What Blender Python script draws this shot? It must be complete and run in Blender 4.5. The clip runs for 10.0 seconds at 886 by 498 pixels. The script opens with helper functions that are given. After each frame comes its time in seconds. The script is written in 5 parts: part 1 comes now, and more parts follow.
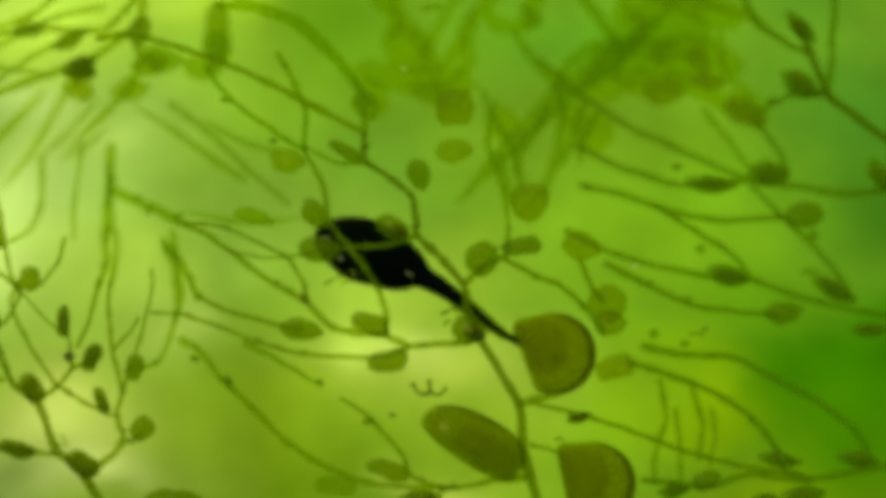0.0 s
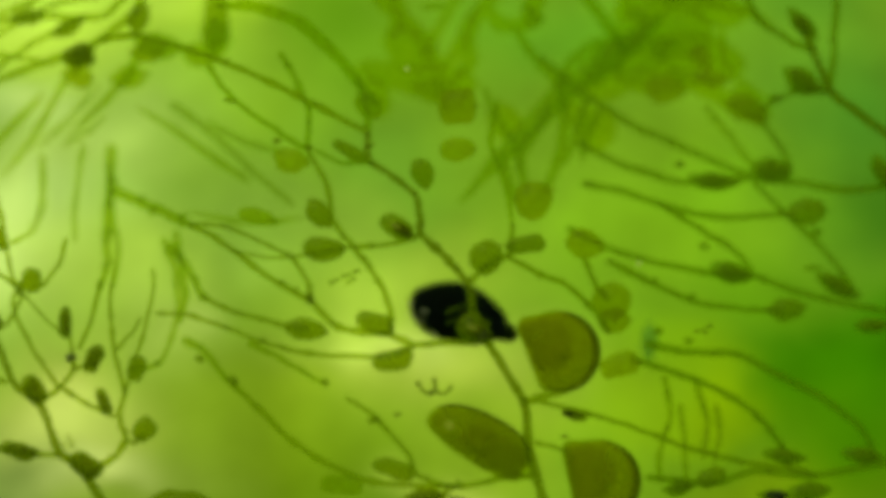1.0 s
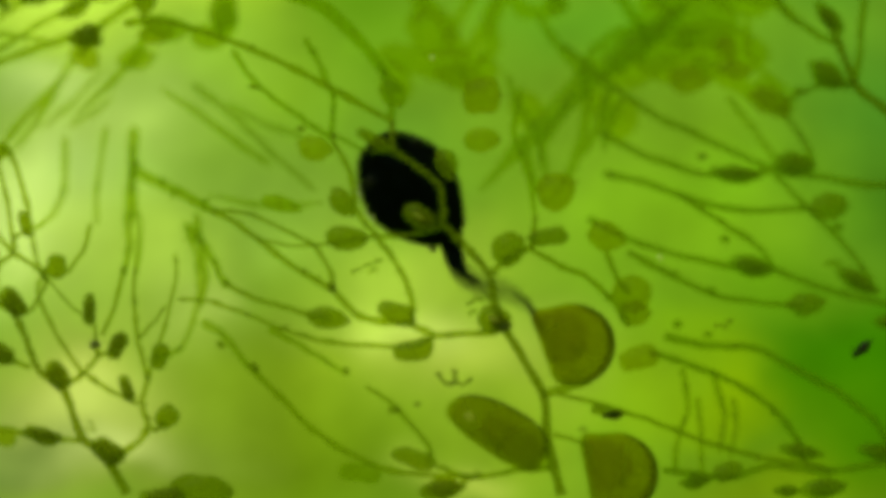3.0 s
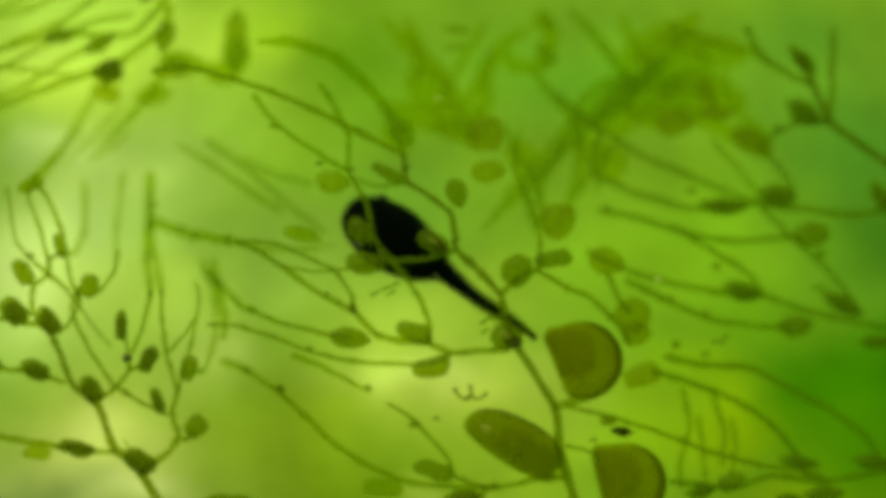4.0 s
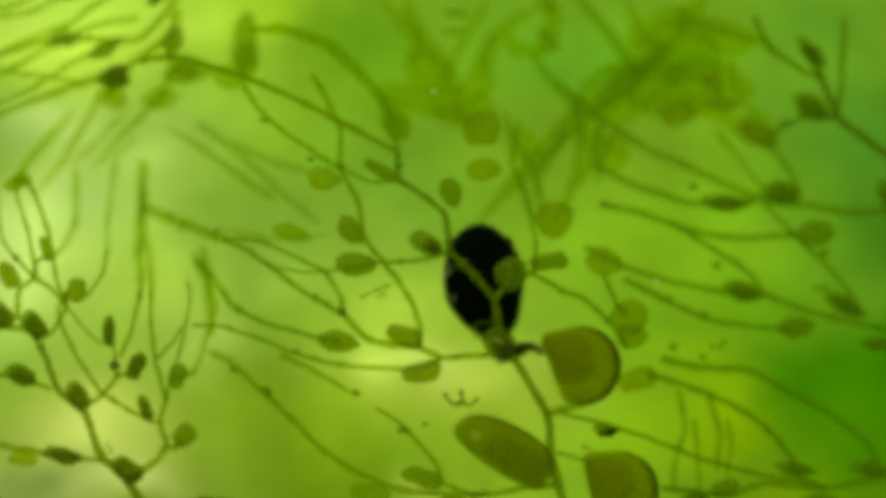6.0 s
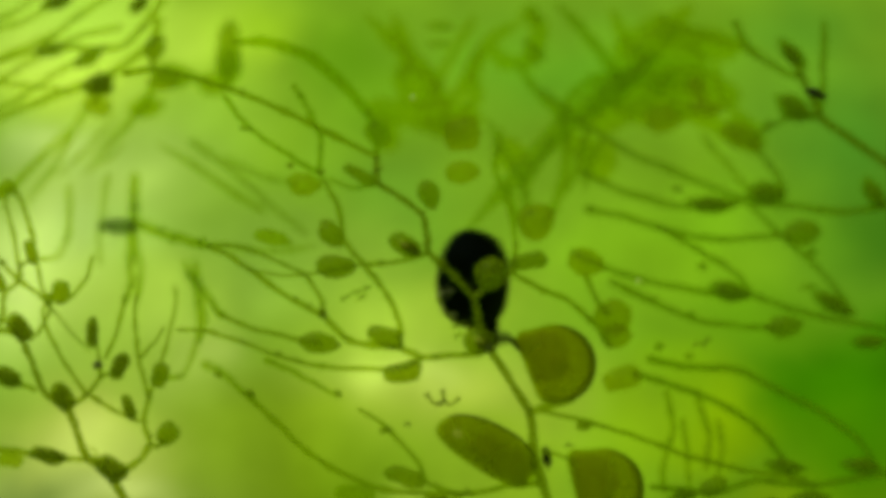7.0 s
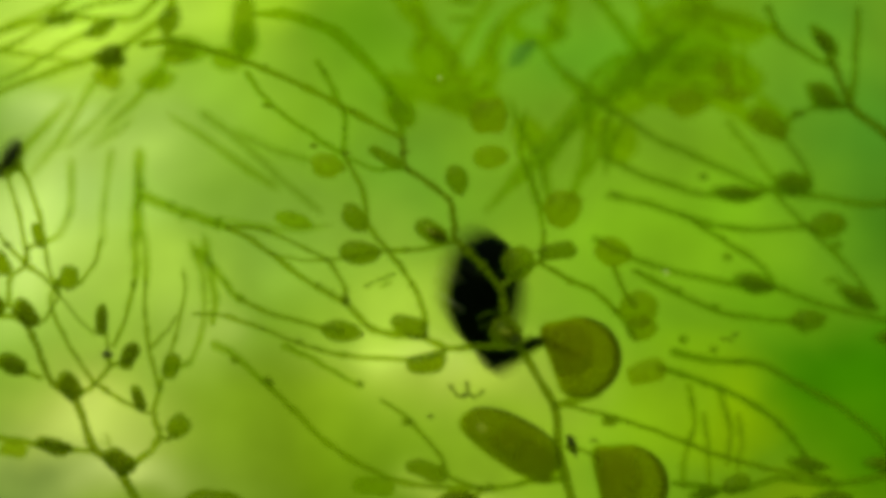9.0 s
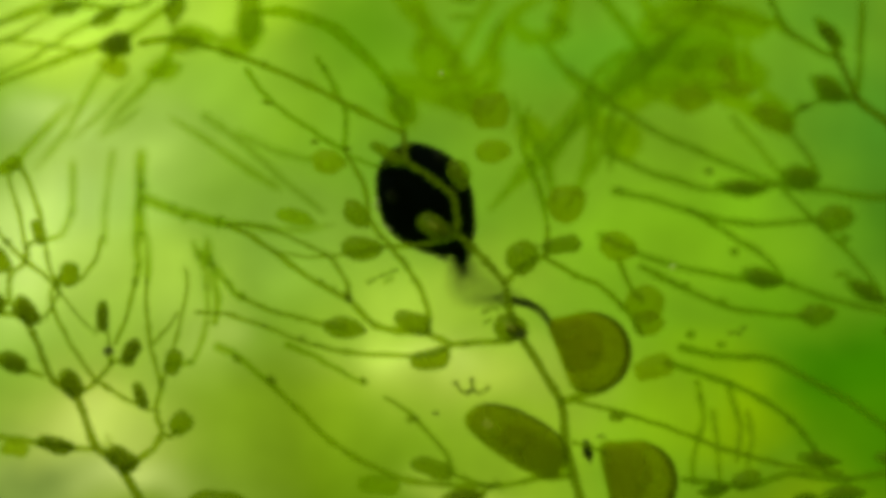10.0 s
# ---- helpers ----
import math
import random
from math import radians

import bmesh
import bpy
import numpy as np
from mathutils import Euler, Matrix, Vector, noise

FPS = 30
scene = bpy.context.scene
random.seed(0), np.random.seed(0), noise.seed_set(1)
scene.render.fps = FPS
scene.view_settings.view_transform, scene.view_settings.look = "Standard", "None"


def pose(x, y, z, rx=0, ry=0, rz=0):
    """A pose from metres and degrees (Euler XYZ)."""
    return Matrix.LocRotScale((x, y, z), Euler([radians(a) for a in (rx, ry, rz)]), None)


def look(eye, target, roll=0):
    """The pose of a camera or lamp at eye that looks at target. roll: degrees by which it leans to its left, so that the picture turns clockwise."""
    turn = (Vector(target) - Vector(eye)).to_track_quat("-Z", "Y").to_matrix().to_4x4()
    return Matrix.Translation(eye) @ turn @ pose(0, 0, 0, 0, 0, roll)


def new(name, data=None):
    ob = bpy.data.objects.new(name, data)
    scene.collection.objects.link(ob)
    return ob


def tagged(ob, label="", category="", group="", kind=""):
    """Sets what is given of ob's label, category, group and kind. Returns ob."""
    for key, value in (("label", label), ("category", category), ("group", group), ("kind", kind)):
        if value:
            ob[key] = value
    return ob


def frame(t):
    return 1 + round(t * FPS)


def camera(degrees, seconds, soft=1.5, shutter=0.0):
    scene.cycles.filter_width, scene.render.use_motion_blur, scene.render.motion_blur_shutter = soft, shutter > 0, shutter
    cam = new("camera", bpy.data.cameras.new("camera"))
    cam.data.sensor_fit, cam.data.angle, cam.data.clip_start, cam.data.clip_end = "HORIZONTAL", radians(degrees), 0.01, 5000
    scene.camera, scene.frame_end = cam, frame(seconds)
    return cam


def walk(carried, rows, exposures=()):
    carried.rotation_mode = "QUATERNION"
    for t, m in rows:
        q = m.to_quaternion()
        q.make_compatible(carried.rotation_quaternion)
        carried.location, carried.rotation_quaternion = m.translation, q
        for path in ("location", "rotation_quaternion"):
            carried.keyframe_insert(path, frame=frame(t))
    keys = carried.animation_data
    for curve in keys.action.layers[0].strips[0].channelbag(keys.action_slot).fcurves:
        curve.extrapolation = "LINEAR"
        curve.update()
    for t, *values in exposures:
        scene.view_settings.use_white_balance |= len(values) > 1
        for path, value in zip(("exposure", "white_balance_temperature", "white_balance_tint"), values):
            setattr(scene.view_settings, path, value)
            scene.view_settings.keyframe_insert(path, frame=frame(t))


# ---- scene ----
MM = 0.001
WIDE = 40.37

cam = camera(WIDE, 10.0, soft=7.0, shutter=0.8)
# a hand-held close view through water: seconds, place (mm), yaw, pitch, roll
EYES = [
    (0, 1.34, -63.08, 0.04, -1.429, 0.095, 0.219),
    (0.5, 1.41, -62.69, 1.26, -1.236, -0.850, -0.444),
    (1, 1.14, -63.13, 0.04, -1.410, 0.043, 0.584),
    (1.5, 0.69, -63.52, 0.64, -0.881, -1.146, -0.480),
    (2, 0.46, -62.60, 1.65, -0.983, -1.910, -0.607),
    (2.5, -0.49, -62.67, 0.60, -1.901, -0.961, -0.746),
    (3, 0.37, -63.10, 1.04, -1.029, -1.305, -0.501),
    (3.2, -0.38, -62.93, 1.05, -1.736, -0.740, -0.347),
    (4.3, -1.93, -67.84, -4.32, -2.190, 4.273, 1.248),
    (4.5, -0.07, -65.03, 3.91, -1.127, -2.697, -1.142),
    (5, -1.41, -65.75, -0.89, -2.043, 1.287, 0.164),
    (6.5, -0.56, -65.24, -0.10, -2.108, 1.058, 0.098),
    (7, 1.59, -66.08, -2.56, -0.595, 3.111, 1.346),
    (7.5, 0.26, -64.85, -2.39, -1.357, 3.080, 1.215),
    (8, 0.01, -65.44, 1.49, -0.718, -0.982, -0.765),
    (8.5, 0.11, -63.25, -0.36, -1.003, 0.817, 0.454),
    (9, -1.18, -64.03, -0.94, -1.880, 1.167, -0.087),
    (9.5, -0.54, -63.72, 1.84, -0.872, -1.383, -0.605),
    (10, -0.88, -63.37, -2.02, -1.461, 1.929, 0.631),
]
walk(cam, [(t, pose(x * MM, y * MM, z * MM, 90 + pitch, roll, yaw)) for t, x, y, z, yaw, pitch, roll in EYES])
scene.cycles.transparent_max_bounces = 32
cam.data.dof.use_dof = True
cam.data.dof.focus_distance = 65.0 * MM
cam.data.dof.aperture_fstop = 18.0

# ---- light ----
world = bpy.data.worlds.new("water_light")
scene.world = world
world.use_nodes = True
wn = world.node_tree
wn.nodes["Background"].inputs["Color"].default_value = (0.50, 0.60, 0.12, 1)
wn.nodes["Background"].inputs["Strength"].default_value = 0.55
lamp = bpy.data.lights.new("daylight", "SUN")
lamp.energy, lamp.angle, lamp.color = 1.1, radians(8), (1.0, 0.97, 0.86)
sun = new("daylight", lamp)
sun.matrix_world = look((-0.2, -0.3, 0.5), (0, 0, 0))


# ---- materials ----
class Nodes:
    """Short hand for a node tree."""

    def __init__(self, tree):
        self.tree = tree

    def add(self, kind, **values):
        node = self.tree.nodes.new(kind)
        for key, value in values.items():
            node.inputs[key.replace("_", " ")].default_value = value
        return node

    def link(self, a, b):
        self.tree.links.new(a, b)


def blank(name):
    mat = bpy.data.materials.new(name)
    mat.use_nodes = True
    mat.node_tree.nodes.clear()
    n = Nodes(mat.node_tree)
    return mat, n, n.add("ShaderNodeOutputMaterial")


def tissue_material(name, shallow, deep, filt, clear, grain=900.0, spec=0.2):
    """Thin wet plant tissue: part of the light behind comes straight through it, tinted; the rest is scattered."""
    mat, n, out = blank(name)
    tex = n.add("ShaderNodeTexCoord")
    big = n.add("ShaderNodeTexNoise", Scale=grain * 0.35, Detail=3.0)
    fine = n.add("ShaderNodeTexNoise", Scale=grain * 2.4, Detail=4.0)
    for t in (big, fine):
        n.link(tex.outputs["Object"], t.inputs["Vector"])
    info = n.add("ShaderNodeObjectInfo")
    add = n.tree.nodes.new("ShaderNodeMath")
    add.operation = "ADD"
    n.link(big.outputs["Fac"], add.inputs[0])
    n.link(info.outputs["Random"], add.inputs[1])
    half = n.tree.nodes.new("ShaderNodeMath")
    half.operation = "MULTIPLY"
    half.inputs[1].default_value = 0.5
    n.link(add.outputs[0], half.inputs[0])
    tone = n.tree.nodes.new("ShaderNodeMix")
    tone.data_type = "RGBA"
    tone.inputs["A"].default_value, tone.inputs["B"].default_value = (*shallow, 1), (*deep, 1)
    n.link(half.outputs[0], tone.inputs["Factor"])
    bump = n.add("ShaderNodeBump", Strength=0.35, Distance=0.0001)
    n.link(fine.outputs["Fac"], bump.inputs["Height"])
    skin = n.add("ShaderNodeBsdfPrincipled", Roughness=0.45)
    skin.inputs["Specular IOR Level"].default_value = spec
    n.link(tone.outputs["Result"], skin.inputs["Base Color"])
    n.link(bump.outputs["Normal"], skin.inputs["Normal"])
    glow = n.add("ShaderNodeBsdfTranslucent")
    n.link(tone.outputs["Result"], glow.inputs["Color"])
    scatter = n.add("ShaderNodeMixShader", Fac=0.55)
    n.link(skin.outputs[0], scatter.inputs[1])
    n.link(glow.outputs[0], scatter.inputs[2])
    through_it = n.add("ShaderNodeBsdfTransparent", Color=(*filt, 1))
    span = n.add("ShaderNodeMapRange")
    span.inputs["From Min"].default_value, span.inputs["From Max"].default_value = 0.35, 0.65
    span.inputs["To Min"].default_value, span.inputs["To Max"].default_value = clear - 0.08, clear + 0.08
    n.link(fine.outputs["Fac"], span.inputs["Value"])
    mix = n.add("ShaderNodeMixShader")
    n.link(span.outputs[0], mix.inputs["Fac"])
    n.link(scatter.outputs[0], mix.inputs[1])
    n.link(through_it.outputs[0], mix.inputs[2])
    n.link(mix.outputs[0], out.inputs["Surface"])
    return mat


def plain_material(name, colour, rough, other=None, coat=0.0, scale=1500.0, spec=0.5):
    mat, n, out = blank(name)
    tex = n.add("ShaderNodeTexCoord")
    tone = n.add("ShaderNodeTexNoise", Scale=scale, Detail=5.0)
    n.link(tex.outputs["Object"], tone.inputs["Vector"])
    mix = n.tree.nodes.new("ShaderNodeMix")
    mix.data_type = "RGBA"
    mix.inputs["A"].default_value, mix.inputs["B"].default_value = (*colour, 1), (*(other or colour), 1)
    n.link(tone.outputs["Fac"], mix.inputs["Factor"])
    bump = n.add("ShaderNodeBump", Strength=0.3, Distance=0.0001)
    n.link(tone.outputs["Fac"], bump.inputs["Height"])
    skin = n.add("ShaderNodeBsdfPrincipled", Roughness=rough)
    skin.inputs["Specular IOR Level"].default_value = spec
    skin.inputs["Coat Weight"].default_value = coat
    n.link(mix.outputs["Result"], skin.inputs["Base Color"])
    n.link(bump.outputs["Normal"], skin.inputs["Normal"])
    n.link(skin.outputs[0], out.inputs["Surface"])
    return mat


tissue = tissue_material("stem_tissue", (0.396, 0.55, 0.0066), (0.297, 0.418, 0.0044), (0.86, 0.89, 0.20), 0.68)
stem_tissue = tissue_material("thick_stem_tissue", (0.308, 0.418, 0.0055), (0.22, 0.308, 0.0033), (0.83, 0.85, 0.16), 0.53)
bladder_tissue = tissue_material("bladder_tissue", (0.3348, 0.4536, 0.00324), (0.2268, 0.3132, 0.00216), (0.84, 0.88, 0.12), 0.57)
dark_tissue = tissue_material("dark_bladder_tissue", (0.24, 0.30, 0.003), (0.15, 0.19, 0.002), (0.84, 0.85, 0.15), 0.62)
yellow_tissue = tissue_material("yellow_bladder_tissue", (0.48, 0.60, 0.006), (0.37, 0.45, 0.004), (0.92, 0.93, 0.25), 0.72)
# brighter copy of the strand tissue, its sunlit look put into the colour
bright_tissue = tissue_material("sunlit_strand_tissue", (0.42, 0.58, 0.006), (0.33, 0.45, 0.004), (0.90, 0.93, 0.22), 0.72)
# clearer copy of the tissue: blur and haze of far strands put into it
far_tissue = tissue_material("hazy_far_tissue", (0.34, 0.50, 0.004), (0.26, 0.39, 0.003), (0.92, 0.95, 0.26), 0.78)
# paler copy for blurred bladders further back
far_sack_tissue = tissue_material("far_bladder_tissue", (0.40, 0.47, 0.004), (0.28, 0.34, 0.003), (0.92, 0.92, 0.12), 0.72)
arch_tissue = tissue_material("arching_leaf_tissue", (0.32, 0.47, 0.006), (0.24, 0.36, 0.003), (0.85, 0.90, 0.20), 0.67)
# still clearer copies, the same haze painted into the shoots behind
haze_tissue = tissue_material("haze_shoot_tissue", (0.33, 0.47, 0.004), (0.25, 0.36, 0.003), (0.96, 0.967, 0.20), 0.875)
strand_tissue = tissue_material("soft_strand_tissue", (0.33, 0.49, 0.012), (0.25, 0.38, 0.008), (0.87, 0.92, 0.30), 0.80)
soft_tissue = tissue_material("faint_shoot_tissue", (0.33, 0.48, 0.006), (0.25, 0.37, 0.004), (0.90, 0.95, 0.22), 0.80)
# see-through flea shell: the faintness of blur is put into the material
dim_shell = tissue_material("dim_shell", (0.10, 0.16, 0.05), (0.07, 0.12, 0.03), (0.75, 0.82, 0.6), 0.62)
trap_skin = tissue_material("trap_skin", (0.34, 0.42, 0.002), (0.20, 0.27, 0.001), (0.90, 0.92, 0.10), 0.71, 420.0, 0.05)
rim_tissue = tissue_material("dark_rim", (0.13, 0.16, 0.002), (0.08, 0.10, 0.001), (0.66, 0.68, 0.08), 0.42)
trap_flesh = tissue_material("trap_contents", (0.78, 0.74, 0.002), (0.42, 0.45, 0.002), (0.94, 0.92, 0.06), 0.62, 200.0, 0.05)
shade_lump_tissue = tissue_material("shade_lump_skin", (0.36, 0.34, 0.002), (0.24, 0.24, 0.002), (0.86, 0.87, 0.10), 0.8, 200.0, 0.05)
pod_flesh = tissue_material("long_trap_contents", (0.58, 0.60, 0.002), (0.34, 0.38, 0.002), (0.92, 0.92, 0.06), 0.64, 200.0, 0.05)
tadpole_skin = plain_material("tadpole_skin", (0.0005, 0.0016, 0.0014), 0.8, (0.0012, 0.0042, 0.0034), spec=0.03)
eye_skin = plain_material("wet_eye", (0.004, 0.006, 0.004), 0.45, spec=0.10)
fleck_skin = plain_material("pale_fleck", (0.75, 0.80, 0.70), 0.4)
pale_spot_tissue = tissue_material("pale_spot_skin", (0.80, 0.84, 0.20), (0.6, 0.64, 0.12), (0.95, 0.95, 0.6), 0.5)
fin_skin = tissue_material("tail_fin", (0.10, 0.13, 0.03), (0.06, 0.08, 0.02), (0.80, 0.86, 0.35), 0.72)
flea_shell = plain_material("flea_shell", (0.006, 0.010, 0.004), 0.5, (0.014, 0.020, 0.008), spec=0.15)
pale_shell = tissue_material("pale_shell", (0.26, 0.42, 0.26), (0.20, 0.34, 0.20), (0.80, 0.90, 0.78), 0.76)
debris_dark = plain_material("dark_lump_skin", (0.02, 0.035, 0.004), 0.5, (0.05, 0.07, 0.01))
debris_skin = tissue_material("debris", (0.18, 0.24, 0.01), (0.11, 0.15, 0.006), (0.80, 0.84, 0.3), 0.66)
faint_debris = tissue_material("pale_debris", (0.26, 0.34, 0.015), (0.18, 0.25, 0.01), (0.88, 0.92, 0.4), 0.82)


def pale_bubble_material():
    """An opaque pale skin; the bright glint of air under water is put into its colour."""
    mat, n, out = blank("air_bubble")
    skin = n.add("ShaderNodeBsdfPrincipled", Roughness=0.18)
    skin.inputs["Base Color"].default_value = (0.74, 0.84, 0.38, 1)
    skin.inputs["Specular IOR Level"].default_value = 0.9
    n.link(skin.outputs[0], out.inputs["Surface"])
    return mat


bubble_skin = pale_bubble_material()


# ---- the glowing water sheet behind the plants ----
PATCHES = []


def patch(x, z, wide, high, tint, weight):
    """A soft bright or dark zone painted into the backdrop's glow: its middle and reach (mm), colour and strength."""
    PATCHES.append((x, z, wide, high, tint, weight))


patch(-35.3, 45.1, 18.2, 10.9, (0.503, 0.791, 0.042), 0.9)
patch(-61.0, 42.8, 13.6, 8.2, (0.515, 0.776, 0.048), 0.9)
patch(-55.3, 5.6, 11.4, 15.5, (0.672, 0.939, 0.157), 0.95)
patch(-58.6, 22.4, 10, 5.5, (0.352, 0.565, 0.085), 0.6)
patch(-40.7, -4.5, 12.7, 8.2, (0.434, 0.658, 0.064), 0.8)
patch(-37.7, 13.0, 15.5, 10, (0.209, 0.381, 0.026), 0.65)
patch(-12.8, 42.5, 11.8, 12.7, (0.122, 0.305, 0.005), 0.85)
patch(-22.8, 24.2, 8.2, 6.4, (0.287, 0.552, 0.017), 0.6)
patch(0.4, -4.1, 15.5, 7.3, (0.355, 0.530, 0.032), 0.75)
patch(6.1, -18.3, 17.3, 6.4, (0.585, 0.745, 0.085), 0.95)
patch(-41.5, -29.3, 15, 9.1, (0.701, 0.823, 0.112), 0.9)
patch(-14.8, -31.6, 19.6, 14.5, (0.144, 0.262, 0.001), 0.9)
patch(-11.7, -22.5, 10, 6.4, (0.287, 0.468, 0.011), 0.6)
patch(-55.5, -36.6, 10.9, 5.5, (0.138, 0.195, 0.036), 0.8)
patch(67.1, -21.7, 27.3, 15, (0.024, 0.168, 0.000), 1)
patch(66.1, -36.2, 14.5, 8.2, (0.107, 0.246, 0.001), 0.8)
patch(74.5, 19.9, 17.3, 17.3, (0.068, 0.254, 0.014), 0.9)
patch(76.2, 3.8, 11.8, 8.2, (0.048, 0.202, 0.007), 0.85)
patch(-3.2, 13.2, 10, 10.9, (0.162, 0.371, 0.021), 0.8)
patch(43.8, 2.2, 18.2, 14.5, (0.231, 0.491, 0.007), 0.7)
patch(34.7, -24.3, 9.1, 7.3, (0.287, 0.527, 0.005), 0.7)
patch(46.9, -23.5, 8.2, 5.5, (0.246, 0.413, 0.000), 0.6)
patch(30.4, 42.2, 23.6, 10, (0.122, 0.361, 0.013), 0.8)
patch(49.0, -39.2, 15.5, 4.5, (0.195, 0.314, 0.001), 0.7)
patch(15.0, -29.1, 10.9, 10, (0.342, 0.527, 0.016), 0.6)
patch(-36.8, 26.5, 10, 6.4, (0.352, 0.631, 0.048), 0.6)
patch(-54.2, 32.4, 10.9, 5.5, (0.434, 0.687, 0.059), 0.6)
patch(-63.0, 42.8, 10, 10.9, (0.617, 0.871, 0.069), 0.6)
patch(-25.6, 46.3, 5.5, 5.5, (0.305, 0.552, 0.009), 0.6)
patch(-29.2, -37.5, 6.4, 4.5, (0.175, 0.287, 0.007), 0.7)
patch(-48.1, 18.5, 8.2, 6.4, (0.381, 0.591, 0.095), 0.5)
# smaller painted zones and streaks, bright and dark
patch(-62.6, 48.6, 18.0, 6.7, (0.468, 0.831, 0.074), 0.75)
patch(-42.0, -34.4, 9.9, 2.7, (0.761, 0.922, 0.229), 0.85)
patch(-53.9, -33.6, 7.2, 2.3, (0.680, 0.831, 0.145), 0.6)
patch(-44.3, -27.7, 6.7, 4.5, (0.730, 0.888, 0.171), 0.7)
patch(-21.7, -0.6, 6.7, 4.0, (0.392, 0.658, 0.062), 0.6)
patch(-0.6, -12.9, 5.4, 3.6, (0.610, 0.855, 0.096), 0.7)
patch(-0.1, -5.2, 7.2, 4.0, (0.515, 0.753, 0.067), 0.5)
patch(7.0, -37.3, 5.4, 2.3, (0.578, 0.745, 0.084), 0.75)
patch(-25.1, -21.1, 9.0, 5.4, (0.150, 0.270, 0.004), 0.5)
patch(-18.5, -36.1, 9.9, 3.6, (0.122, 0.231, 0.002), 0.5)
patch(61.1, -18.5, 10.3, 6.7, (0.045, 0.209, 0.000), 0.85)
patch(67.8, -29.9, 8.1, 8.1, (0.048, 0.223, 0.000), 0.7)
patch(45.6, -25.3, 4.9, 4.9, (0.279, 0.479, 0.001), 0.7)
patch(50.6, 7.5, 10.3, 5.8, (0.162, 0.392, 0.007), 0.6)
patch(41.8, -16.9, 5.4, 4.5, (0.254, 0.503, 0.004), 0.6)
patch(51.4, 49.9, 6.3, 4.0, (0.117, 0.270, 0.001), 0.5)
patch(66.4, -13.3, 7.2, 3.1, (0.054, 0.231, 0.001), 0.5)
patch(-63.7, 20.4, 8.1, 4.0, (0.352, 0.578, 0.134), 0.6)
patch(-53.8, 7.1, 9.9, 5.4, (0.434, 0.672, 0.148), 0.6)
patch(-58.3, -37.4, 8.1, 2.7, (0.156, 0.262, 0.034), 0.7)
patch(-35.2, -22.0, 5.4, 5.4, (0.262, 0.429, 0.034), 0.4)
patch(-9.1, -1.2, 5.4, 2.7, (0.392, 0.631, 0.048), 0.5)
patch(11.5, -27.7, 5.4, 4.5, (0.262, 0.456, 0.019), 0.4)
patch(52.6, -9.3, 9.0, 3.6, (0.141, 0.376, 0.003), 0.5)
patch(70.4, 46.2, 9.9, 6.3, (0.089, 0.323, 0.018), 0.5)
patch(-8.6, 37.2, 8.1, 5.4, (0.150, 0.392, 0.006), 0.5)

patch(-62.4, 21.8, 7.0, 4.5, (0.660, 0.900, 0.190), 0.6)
patch(-48.1, 17.5, 8.0, 4.5, (0.500, 0.740, 0.120), 0.6)
patch(-64.8, 46.0, 9.0, 6.0, (0.550, 0.860, 0.080), 0.4)
patch(-53.2, -33.8, 8.0, 4.0, (0.170, 0.270, 0.040), 0.85)
patch(-20.6, -33.2, 7.0, 5.0, (0.220, 0.360, 0.020), 0.45)
patch(-43.5, 48.7, 7.0, 5.0, (0.520, 0.820, 0.060), 0.5)
patch(-29.4, 5.8, 10.0, 6.5, (0.220, 0.400, 0.040), 0.4)
patch(-9.5, 3.3, 8.0, 6.0, (0.260, 0.440, 0.035), 0.4)
patch(-32.7, -12.8, 6.0, 5.0, (0.480, 0.660, 0.100), 0.45)
patch(-16.3, -13.2, 6.0, 4.0, (0.250, 0.400, 0.030), 0.3)
patch(-5.7, 0.3, 9.0, 6.5, (0.250, 0.470, 0.030), 0.38)
patch(-20.3, 9.1, 7.0, 5.0, (0.240, 0.450, 0.030), 0.32)
patch(-67.0, 41.5, 8.0, 4.5, (0.620, 0.930, 0.100), 0.55)
patch(-39.3, 42.5, 6.0, 4.0, (0.520, 0.820, 0.070), 0.5)
patch(-36.4, 18.7, 6.0, 4.0, (0.340, 0.580, 0.060), 0.45)
patch(58.7, -31.0, 9.0, 7.0, (0.070, 0.220, 0.000), 0.5)
patch(-38.2, -28.8, 7.0, 3.5, (0.360, 0.520, 0.060), 0.35)
patch(-62.7, -0.1, 4.5, 8.0, (0.740, 0.960, 0.260), 0.5)
patch(-24.5, 1.7, 9.0, 6.0, (0.230, 0.420, 0.040), 0.35)
patch(-4.8, 5.1, 7.0, 6.0, (0.240, 0.450, 0.030), 0.3)
patch(3.9, -14.7, 5.0, 3.0, (0.640, 0.840, 0.140), 0.5)
patch(-30.2, -10.6, 4.0, 3.0, (0.520, 0.720, 0.120), 0.35)


